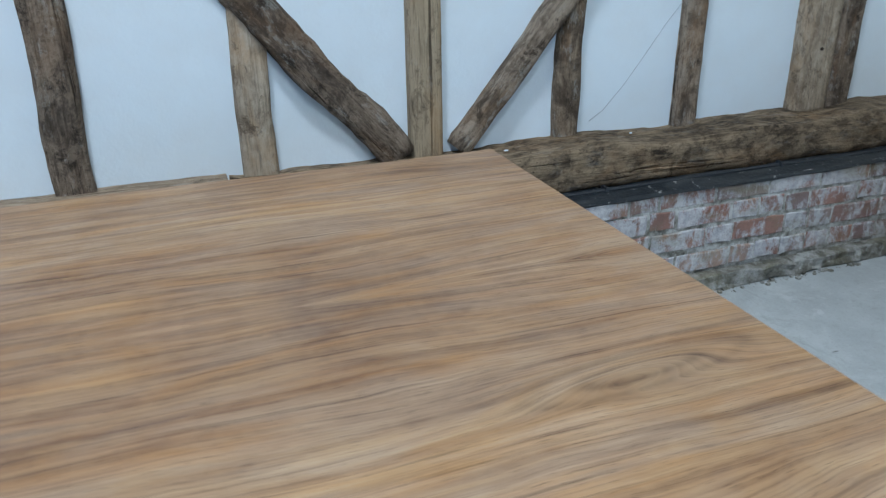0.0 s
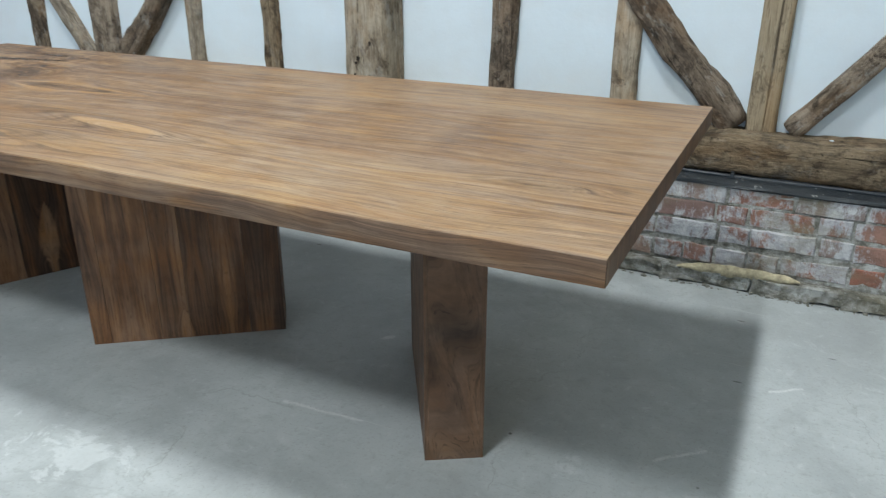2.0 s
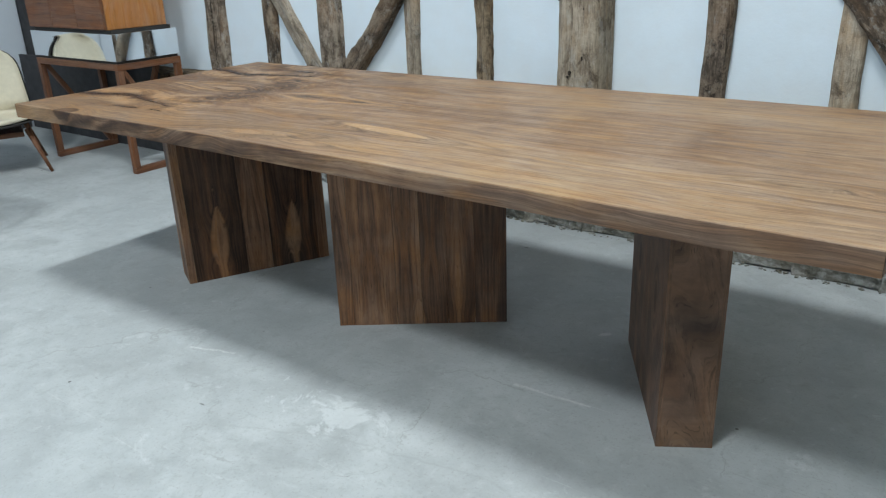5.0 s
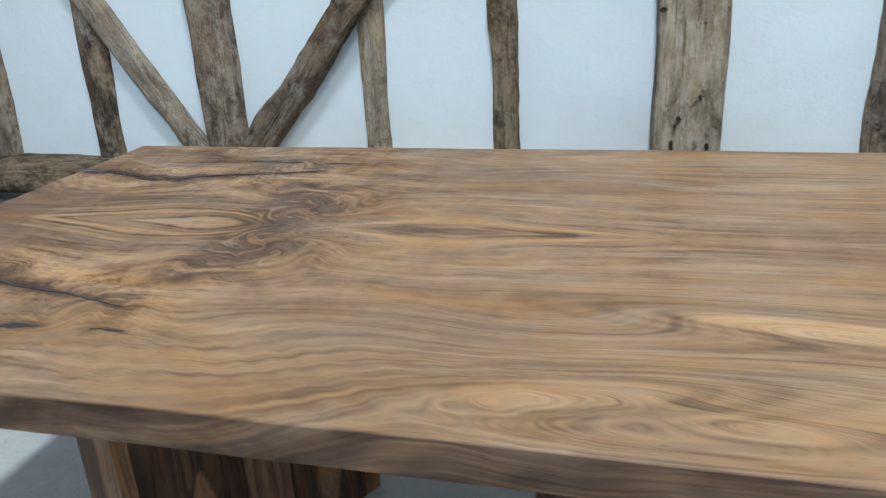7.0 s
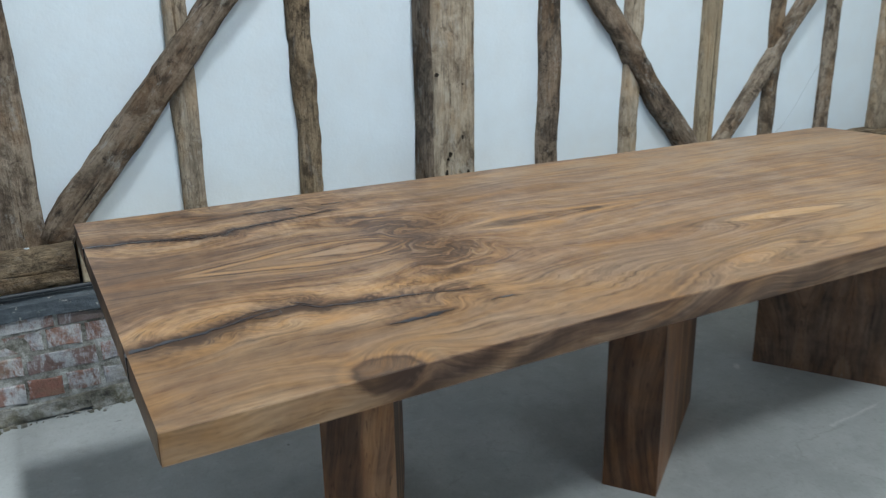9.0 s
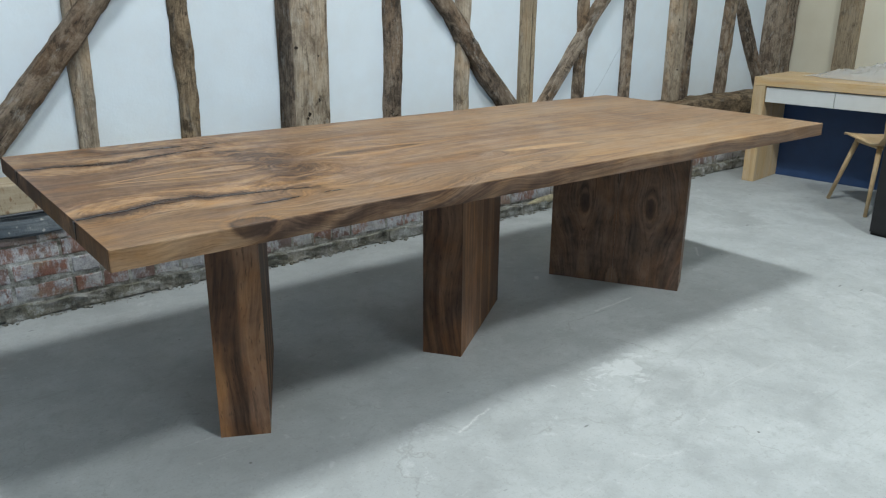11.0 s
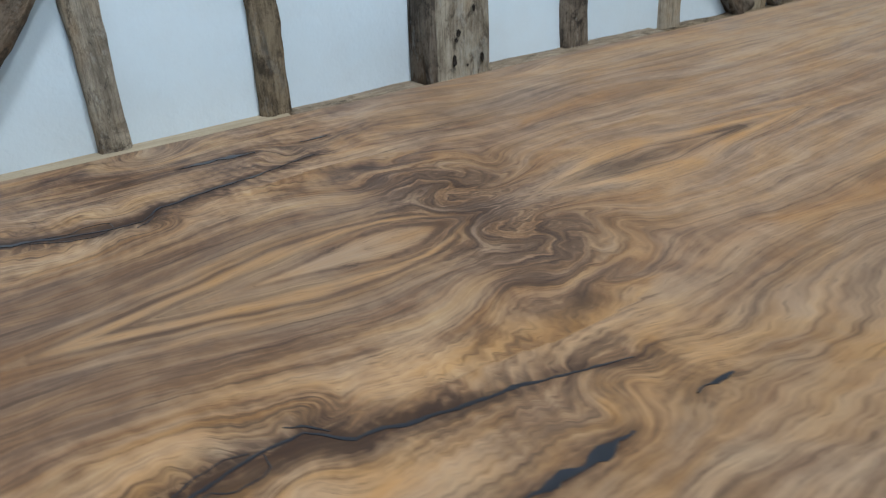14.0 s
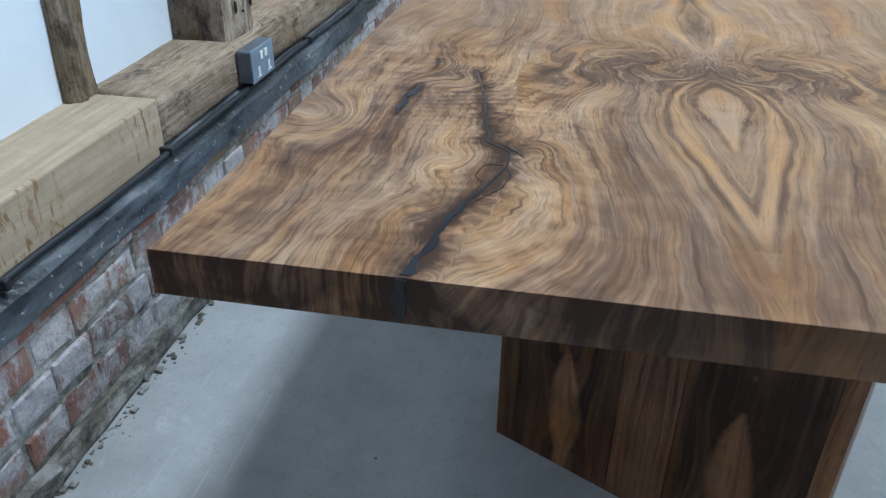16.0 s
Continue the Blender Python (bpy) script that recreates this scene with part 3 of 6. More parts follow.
def bar_bm(a, b, wa, wb=None, sides=4, da=None, db=None, bevel=0.0):
    """A bar from a to b, wa thick at a and wb at b (da, db: its other thickness)."""
    wb = wa if wb is None else wb
    da, db = da or wa, db or wb
    a, b = Vector(a), Vector(b)
    q = (b - a).to_track_quat("Z", "Y")
    bm = bmesh.new()
    rings = []
    for c, w, d in ((a, wa, da), (b, wb, db)):
        ring = []
        for i in range(sides):
            t = 2 * math.pi * (i + 0.5) / sides
            k = math.sqrt(2) if sides == 4 else 1.0
            ring.append(bm.verts.new(c + q @ Vector((math.cos(t) * w / 2 * k, math.sin(t) * d / 2 * k, 0))))
        rings.append(ring)
    for i in range(sides):
        j = (i + 1) % sides
        bm.faces.new((rings[0][i], rings[0][j], rings[1][j], rings[1][i]))
    bm.faces.new(rings[0][::-1])
    bm.faces.new(rings[1])
    if bevel:
        bmesh.ops.bevel(bm, geom=bm.edges[:], offset=bevel, segments=2, affect="EDGES", profile=0.5)
    return bm


def tube(name, points, radius, mat, parent=None, label=""):
    verts, faces, m = [], [], 8
    pts = [Vector(p) for p in points]
    for i, p in enumerate(pts):
        d = (pts[min(i + 1, len(pts) - 1)] - pts[max(i - 1, 0)]).normalized()
        q = d.to_track_quat("Z", "Y")
        verts += [p + q @ Vector((math.cos(2 * math.pi * k / m) * radius, math.sin(2 * math.pi * k / m) * radius, 0)) for k in range(m)]
    for i in range(len(pts) - 1):
        faces += [(i * m + k, i * m + (k + 1) % m, (i + 1) * m + (k + 1) % m, (i + 1) * m + k) for k in range(m)]
    faces += [tuple(range(m))[::-1], tuple((len(pts) - 1) * m + k for k in range(m))]
    return raw(name, verts, faces, mat, parent, label, True)


def grain_from(me, fn):
    """Writes the attribute 'grain' of a mesh from fn(x, y, z) -> along, across, knot."""
    co = np.empty(len(me.vertices) * 3)
    me.vertices.foreach_get("co", co)
    co = co.reshape(-1, 3)
    g = np.stack(np.broadcast_arrays(*fn(co[:, 0], co[:, 1], co[:, 2])), 1).astype(np.float32)
    me.attributes.new("grain", "FLOAT_VECTOR", "POINT").data.foreach_set("vector", g[:, :3].copy().ravel())
    tone = g[:, 3:6].copy() if g.shape[1] > 3 else np.zeros((len(g), 3), np.float32)
    me.attributes.new("tone", "FLOAT_VECTOR", "POINT").data.foreach_set("vector", tone.ravel())


def along(axis, seed=0.0):
    """Straight grain along one axis of the mesh."""
    def fn(x, y, z):
        c = (x, y, z)
        o = [c[i] for i in range(3) if i != axis]
        return c[axis] + seed * 3.1, o[0] + 0.83 * o[1] + seed, 0 * x
    return fn


def wood_box(name, b, mat, parent, axis, label="", seed=0.0, bevel=0.003):
    ob = part(name, box_bm(*b, bevel), mat, parent, label)
    grain_from(ob.data, along(axis, seed))
    return ob


# ---- the room ----
W, E_, S, TOPZ = -3.40, 6.15, -11.0, 5.7


def wall_y(x):
    """The plaster's face: the wall leans slightly away towards the east."""
    return 1.878 + 0.022 * x


tagged(part("floor", box_bm(W - 0.3, S - 0.3, -0.12, E_ + 0.3, 2.3, 0.0), concrete), "worn pale grey concrete floor with stains and scratches", "floor", kind="structure")
tagged(part("ceiling", box_bm(W - 0.3, S - 0.3, TOPZ, E_ + 0.3, 2.3, TOPZ + 0.12), white_paint), "plain white painted ceiling above the room", "ceiling", kind="structure")


def plaster_wall():
    bm = bmesh.new()
    nx, nz = 190, 60
    x0, x1, z0, z1 = W - 0.3, E_ + 0.3, 0.40, TOPZ
    grid = []
    for i in range(nx + 1):
        col = []
        for j in range(nz + 1):
            x, z = x0 + (x1 - x0) * i / nx, z0 + (z1 - z0) * (j / nz) ** 1.4
            d = 0.006 * noise.noise((x * 1.7, z * 1.7, 3.0)) + 0.003 * noise.noise((x * 6, z * 6, 9.0))
            col.append(bm.verts.new((x, wall_y(x) + d, z)))
        grid.append(col)
    for i in range(nx):
        for j in range(nz):
            bm.faces.new((grid[i][j], grid[i + 1][j], grid[i + 1][j + 1], grid[i][j + 1]))
    back = [bm.verts.new((x, wall_y(x) + 0.22, z)) for x, z in ((x0, z0), (x1, z0), (x1, z1), (x0, z1))]
    bm.faces.new(back[::-1])
    return bm


wall_north = tagged(part("wall_north", plaster_wall(), plaster, smooth=True), "white plastered wall with exposed old oak timber framing", "wall", kind="structure")
# South side is unseen: plain closing wall, gap added for the blue fill.
tagged(part("wall_south", box_bm(W - 0.3, S - 0.25, 0, 0.15, S, TOPZ), white_paint), "plain white painted wall", "wall", kind="structure")
tagged(part("wall_south_east", box_bm(2.85, S - 0.25, 0, E_ + 0.3, S, TOPZ), white_paint), "plain white painted wall", "wall", kind="structure")
tagged(part("wall_south_lintel", box_bm(0.15, S - 0.25, 2.70, 2.85, S, TOPZ), white_paint), "plain white painted wall over an added, unseen opening", "wall", kind="structure")
tagged(part("wall_east", box_bm(E_, S, 0, E_ + 0.25, 2.0, TOPZ), cream), "cream plastered end wall with one planed oak post", "wall", kind="structure")
wall_east = bpy.data.objects["wall_east"]


def timber_bm(length, w, d, rough=0.008, seed=0.0, taper=1.0, wane=0.0, cuts=None):
    """A hewn timber along local z, its foot at the origin, its face at local -y."""
    nz = cuts or max(6, int(length / 0.035))
    prof, m = [], 6
    for sx, sy, ex, ey in ((-1, -1, 1, -1), (1, -1, 1, 1), (1, 1, -1, 1), (-1, 1, -1, -1)):
        for k in range(m):
            prof.append((sx + (ex - sx) * k / m, sy + (ey - sy) * k / m))
    bm = bmesh.new()
    rings = []
    for j in range(nz + 1):
        z = length * j / nz
        f = 1 + (taper - 1) * j / nz
        sway = 0.4 * wane * noise.noise((seed, z * 1.4, 0.0))
        ring = []
        for px, py in prof:
            q = (abs(px) ** 9 + abs(py) ** 9) ** (1 / 9)
            x, y = px / q * w / 2 * f, py / q * d / 2
            side = 1 if px > 0 else -1
            x += wane * side * noise.noise((seed + side * 5, z * 3.1, 2.0)) * abs(px) + sway
            n1 = noise.noise_vector((px * 1.3 + seed, py * 1.3, z * 5.0))
            n2 = noise.noise_vector((px * 3.5 + seed, py * 3.5, z * 19.0))
            x += rough * (n1.x + 0.5 * n2.x)
            y += rough * (n1.y + 0.5 * n2.y)
            ring.append(bm.verts.new((x, y + d / 2, z)))
        rings.append(ring)
    k = len(prof)
    for j in range(nz):
        for i in range(k):
            bm.faces.new((rings[j][i], rings[j][(i + 1) % k], rings[j + 1][(i + 1) % k], rings[j + 1][i]))
    bm.faces.new(rings[0][::-1])
    bm.faces.new(rings[-1])
    return bm


SILL = 0.545


def sill_z(x):
    """The top of the sill beam, which sags a little east of its last joint."""
    return SILL if x < 2.4 else SILL - 0.014


def post(x0, x1, proud, mat, seed, lean=0.0, top=5.6, rough=0.006, wane=0.012, label=""):
    x = (x0 + x1) / 2
    ob = part("timber_post", timber_bm(top - sill_z(x) + 0.03, x1 - x0, proud + 0.10, rough, seed, wane=wane), mat, wall_north, label, True)
    ob.matrix_world = pose(x, wall_y(x) - proud, sill_z(x) - 0.03, 0, lean, 0)
    return ob


def brace(xa, za, xb, zb, w, proud, mat, seed, label="", rough=0.009, wane=0.016):
    a, b = Vector((xa, 0, za)), Vector((xb, 0, zb))
    ob = part("timber_brace", timber_bm((b - a).length, w, proud + 0.08, rough, seed, wane=wane), mat, wall_north, label, True)
    ob.matrix_world = pose(xa, wall_y(xa) - proud, za, 0, math.degrees(math.atan2(xb - xa, zb - za)), 0)
    return ob


D_, M_, P_, G_, O_, B_ = timber_dark, timber_mid, timber_pale, timber_grey, timber_olive, timber_brown
post(-1.205, -1.035, 0.035, M_, 1.0, 2.6)
post(-0.678, -0.570, 0.028, B_, 2.0, 1.0)
post(-0.202, -0.052, 0.055, M_, 3.0, -0.9, wane=0.006)
post(0.391, 0.474, 0.030, O_, 4.0, 0.3, wane=0.006)
post(0.832, 0.920, 0.034, timber_sill, 5.0, -0.6, wane=0.010, rough=0.011)
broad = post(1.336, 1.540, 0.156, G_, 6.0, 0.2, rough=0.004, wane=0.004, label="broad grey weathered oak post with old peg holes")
# West side faces take the darker oak, their shade put into the colour.
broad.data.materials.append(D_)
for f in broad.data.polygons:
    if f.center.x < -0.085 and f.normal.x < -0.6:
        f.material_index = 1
post(1.950, 2.054, 0.040, D_, 7.0, wane=0.014)
post(2.446, 2.548, 0.030, G_, 8.0, wane=0.008)
post(2.955, 3.060, 0.045, P_, 9.0, rough=0.002, wane=0.002, label="planed pale oak post of newer timber")
post(3.455, 3.540, 0.040, B_, 10.0, 1.0)
post(3.928, 4.012, 0.045, M_, 11.0, 0.4, wane=0.008)
post(4.443, 4.610, 0.050, G_, 12.0, 0.1, wane=0.008)
post(4.610, 4.720, 0.048, D_, 12.5, 0.1, wane=0.006)
post(5.110, 5.250, 0.030, M_, 13.0, 3.2, wane=0.008)
post(5.740, 6.080, 0.110, M_, 14.0, 0.8, label="broad brown oak corner post")
brace(-0.225, 0.545, -0.97, 1.68, 0.090, 0.050, O_, 21.0, wane=0.008)
brace(-0.042, 0.545, 0.83, 1.60, 0.100, 0.065, D_, 22.0, wane=0.012, rough=0.014)
brace(2.918, 0.535, 2.07, 1.54, 0.108, 0.062, D_, 23.0, wane=0.014, rough=0.014)
brace(3.112, 0.535, 3.86, 1.45, 0.072, 0.050, M_, 24.0, wane=0.008)
brace(5.780, 0.535, 5.03, 1.68, 0.112, 0.050, D_, 25.0)

# the sill beam in three lengths, lying on the damp proof membrane


def sill(x0, x1, front, mat, seed, rough, label):
    z0 = 0.417 if x0 < 2.4 else 0.388
    bm = timber_bm(x1 - x0 - 0.004, sill_z(x0) - z0, 0.30, rough, seed, wane=rough, cuts=int((x1 - x0) / 0.03))
    ob = part("sill_beam", bm, mat, wall_north, label, True)
    ob.matrix_world = Matrix.Translation((x0, front, (sill_z(x0) + z0) / 2)) @ pose(0, 0, 0, 0, 90, 0)
    return ob


sill(W, 0.020, 1.722, timber_sill, 30.0, 0.006, "grey-brown old oak sill beam with nail holes")
bm = box_bm(-0.064, 0.0, 0.0, 0.064, 0.28, 0.877, 0.007, 3)
for v in bm.verts:
    v.co.y += 0.003 * noise.noise((v.co.x * 6, 2.0, v.co.z * 5))
sawn = part("sill_beam", bm, sawn_oak, wall_north, "pale sawn oak sill beam with rust-brown stains")
sawn.matrix_world = Matrix.Translation((0.026, 1.720, 0.481)) @ pose(0, 0, 0, 0, 90, 0)
sill(0.909, 2.40, 1.726, timber_smooth, 32.0, 0.004, "grey-brown old oak sill beam")
sill(2.404, E_, 1.768, timber_sill, 33.0, 0.012, "rough dark old oak sill beam")


def post_east():
    bm = box_bm(6.085, 1.40, 0.0, 6.20, 1.56, 3.4, 0.004)
    ob = part("timber_post", bm, P_, wall_east, "planed pale oak post on the end wall")
    return ob


post_east()


def hollow(x, z, w, h, out, seed):
    """A decayed peg hole: a small ragged dark lump of rotten wood set into the face of a post."""
    bm = bmesh.new()
    n, rings = 14, []
    for f, y in ((1.0, 0.0), (0.82, -0.004), (0.45, -0.001)):
        rings.append([bm.verts.new((f * w * math.cos(a) * (0.8 + 0.5 * noise.noise((math.cos(a) * 1.7 + seed, math.sin(a) * 1.7, f))), y,
                                    f * h * math.sin(a) * (0.8 + 0.5 * noise.noise((math.cos(a) * 1.7, math.sin(a) * 1.7 + seed, 4)))))
                      for a in (2 * math.pi * k / n for k in range(n))])
    for r0, r1 in zip(rings[:-1], rings[1:]):
        for k in range(n):
            bm.faces.new((r0[k], r0[(k + 1) % n], r1[(k + 1) % n], r1[k]))
    bm.faces.new(rings[-1])
    bm.faces.new(rings[0][::-1])
    ob = part("peg_hole", bm, rotten, wall_north, "dark decayed peg hole")
    ob.matrix_world = pose(x, wall_y(x) - out, z)


for x, z, w, h, out, seed in ((1.395, 0.625, 0.012, 0.030, 0.1605, 1), (1.412, 0.702, 0.015, 0.017, 0.1605, 2), (1.402, 0.684, 0.010, 0.010, 0.1605, 3), (1.356, 1.016, 0.018, 0.014, 0.1605, 4),
                              (1.470, 0.768, 0.008, 0.016, 0.1605, 5), (1.496, 0.622, 0.010, 0.026, 0.1605, 6), (1.472, 0.975, 0.005, 0.008, 0.1605, 7),
                              (4.53, 0.75, 0.012, 0.012, 0.055, 10), (4.50, 1.10, 0.009, 0.012, 0.055, 11), (1.440, 0.605, 0.006, 0.006, 0.1605, 12)):
    hollow(x, z, 0.7 * w, 0.7 * h, out, seed)

# hairline crease in the plaster and crumbs on the sill
tube("plaster_crease", [(x, wall_y(x) + 0.006 * noise.noise((x * 1.7, z * 1.7, 3.0)) + 0.003 * noise.noise((x * 6, z * 6, 9.0)) - 0.0005, z) for x, z in ((3.60, 0.57), (3.65, 0.60), (3.73, 0.685), (3.81, 0.785), (3.88, 0.875), (3.94, 0.94))], 0.0013, crease_grey, wall_north, "hairline crease in the plaster")
for k, (x, y) in enumerate(((3.245, 1.85), (3.72, 1.88), (0.18, 1.79), (0.30, 1.745), (-0.12, 1.80), (0.42, 1.76), (2.62, 1.82))):
    bm = bmesh.new()
    bmesh.ops.create_icosphere(bm, subdivisions=1, radius=0.006)
    for v in bm.verts:
        v.co = Vector((v.co.x * 1.5, v.co.y, v.co.z * 0.5)) * (1 + 0.5 * noise.noise(v.co * 90 + Vector((k, 0, 0))))
    crumb = tagged(part("plaster_crumb", bm, plaster), "small white plaster crumb lying on the oak sill", "crumb", group="plaster crumbs on the sill")
    crumb.matrix_world = pose(x, y, sill_z(x) + 0.0035, 0, 0, 40 * k)

# ---- membrane, cable and socket along the sill ----


def strip(name, x0, x1, ring, wob, mat, parent, seed, step=0.05, label=""):
    nx = int((x1 - x0) / step)
    verts, faces, m = [], [], len(ring)
    for i in range(nx + 1):
        x = x0 + (x1 - x0) * i / nx
        for k, (y, z) in enumerate(ring):
            verts.append((x, y + wob * noise.noise((x * 3, k, seed)), z + 0.6 * wob * noise.noise((x * 4, k + 9, seed))))
    for i in range(nx):
        faces += [(i * m + k, i * m + (k + 1) % m, (i + 1) * m + (k + 1) % m, (i + 1) * m + k) for k in range(m)]
    faces += [tuple(range(m))[::-1], tuple(nx * m + k for k in range(m))]
    return raw(name, verts, faces, mat, parent, label)


strip("damp_membrane", W, 2.40, [(1.686, 0.346), (1.679, 0.352), (1.688, 0.398), (1.735, 0.424), (1.83, 0.426), (1.83, 0.410), (1.74, 0.404), (1.704, 0.392)], 0.017, membrane, wall_north, 1.0, label="dusty black damp proof membrane between bricks and sill")
strip("damp_membrane", 2.401, E_, [(1.694, 0.366), (1.689, 0.371), (1.696, 0.380), (1.735, 0.394), (1.83, 0.396), (1.83, 0.382), (1.74, 0.378), (1.702, 0.365)], 0.013, membrane_black, wall_north, 2.0, step=0.03, label="black damp proof membrane between bricks and sill")
cable = tagged(tube("cable", [(x, 1.704 + 0.008 * noise.noise((x * 1.3, 0, 0)) + (0.040 if x > 2.4 else 0.0), (0.428 if x < 2.4 else 0.396) + 0.007 * noise.noise((x * 2.1, 4, 0))) for x in np.arange(W + 0.05, E_ - 0.1, 0.08)], 0.0075, rubber), "black electric cable lying along the foot of the sill", "cable")
for x in (0.33, 0.88, 1.80, 2.95, 3.55, 4.25):
    part("cable_clip", box_bm(x - 0.006, 1.690 + (0.040 if x > 2.4 else 0.0), (0.418 if x < 2.4 else 0.388), x + 0.006, 1.722 + (0.040 if x > 2.4 else 0.0), (0.440 if x < 2.4 else 0.410), 0.003), rubber, cable)
sock = thing("wall_socket", (1.385, 1.703, 0.487), "grey metal double socket with white switches on the sill beam", "socket")
part("back_box", box_bm(-0.073, -0.018, -0.044, 0.073, 0.022, 0.044, 0.005), steel_grey, sock)
part("face_plate", box_bm(-0.073, -0.0235, -0.044, 0.073, -0.0185, 0.044, 0.002), steel_blue, sock, "blue-grey steel face plate")
for sx in (-0.034, 0.034):
    part("switch", box_bm(sx * 0.42 - 0.009, -0.0285, 0.010, sx * 0.42 + 0.009, -0.0237, 0.032, 0.002), white_plastic, sock, "white rocker switch")
    part("outlet", box_bm(sx - 0.006, -0.0255, -0.030, sx + 0.006, -0.0237, -0.006, 0.001), white_plastic, sock, "white outlet pins")
    part("outlet", box_bm(sx - 0.014, -0.0255, -0.034, sx + 0.014, -0.0237, -0.0305, 0.001), white_plastic, sock, "white outlet pins")

# ---- west end: white boards over a low base, dark corner post ----
tagged(part("wall_west", box_bm(W - 0.25, S, 0, W, 2.0, TOPZ), panel_white), "white painted end wall with wide boards", "wall", kind="structure")
wall_west = bpy.data.objects["wall_west"]
for y0, y1 in ((0.05, 1.245), (1.252, 1.725), (-1.2, 0.043)):
    part("wall_board", box_bm(W, y0, 0.395, W + 0.022, y1, TOPZ - 0.02, 0.002), panel_white, wall_west)
    part("base_board", box_bm(W, y0, 0.0, W + 0.012, y1, 0.380, 0.002), panel_white, wall_west)
part("corner_post", box_bm(W, 1.735, 0.0, W + 0.20, 1.86, 3.4, 0.004), dark_gap, wall_west, "dark stained corner post")

part("skirting_board", box_bm(W + 0.013, -1.2, 0.0, W + 0.030, 1.64, 0.150, 0.003), dark_gap, wall_west, "black skirting board")
# Added dark sheet standing in for the shadowed bricks behind the stand.
part("backing_board", box_bm(W + 0.03, 1.655, 0.0, -1.56, 1.676, 0.575, 0.003), dark_gap, wall_north, "dark sheet added for the shade in front of the plinth")

# ---- table ----
LX, LY, TT, TH = 2.910, 1.195, 0.75, 0.050
AXIS = 0.610


def poly_dist(x, d, pts):
    best = np.full(np.shape(x), 9.0)
    for (ax, ad), (bx, bd) in zip(pts[:-1], pts[1:]):
        vx, vd = bx - ax, bd - ad
        t = np.clip(((x - ax) * vx + (d - ad) * vd) / (vx * vx + vd * vd), 0, 1)
        best = np.minimum(best, np.hypot(x - ax - t * vx, d - ad - t * vd))
    return best


CRACK = [(-0.05, 0.345), (0.06, 0.322), (0.12, 0.312), (0.17, 0.299), (0.215, 0.283), (0.253, 0.272), (0.300, 0.271), (0.333, 0.303), (0.40, 0.318), (0.48, 0.329), (0.60, 0.359)]
CRACK2 = [(0.40, 0.440), (0.47, 0.440), (0.525, 0.433)]
CRACK3 = [(0.605, 0.431), (0.655, 0.429)]
# pale curly wood that bends round the crack near the west end
ARC = [(-0.02, 0.212), (0.095, 0.196), (0.169, 0.212), (0.225, 0.246), (0.262, 0.262)]
# hair-thin side cracks round small islands of wood
SIDE = [[(0.160, 0.303), (0.190, 0.298), (0.212, 0.291), (0.222, 0.299), (0.236, 0.303), (0.252, 0.301), (0.261, 0.293), (0.262, 0.276)],
        [(0.158, 0.296), (0.185, 0.281), (0.206, 0.267), (0.232, 0.262), (0.252, 0.267)], [(0.319, 0.284), (0.302, 0.262), (0.288, 0.253)]]


def wavy(x, y, s):
    return (np.sin(3.1 * x + 1.7 * y + s) + np.sin(7.3 * x - 4.1 * y + 2.3 * s) * 0.5 + np.sin(13.7 * x + 9.2 * y + 1.3 * s) * 0.27 + np.sin(23 * x - 21 * y + 0.7 * s) * 0.15)


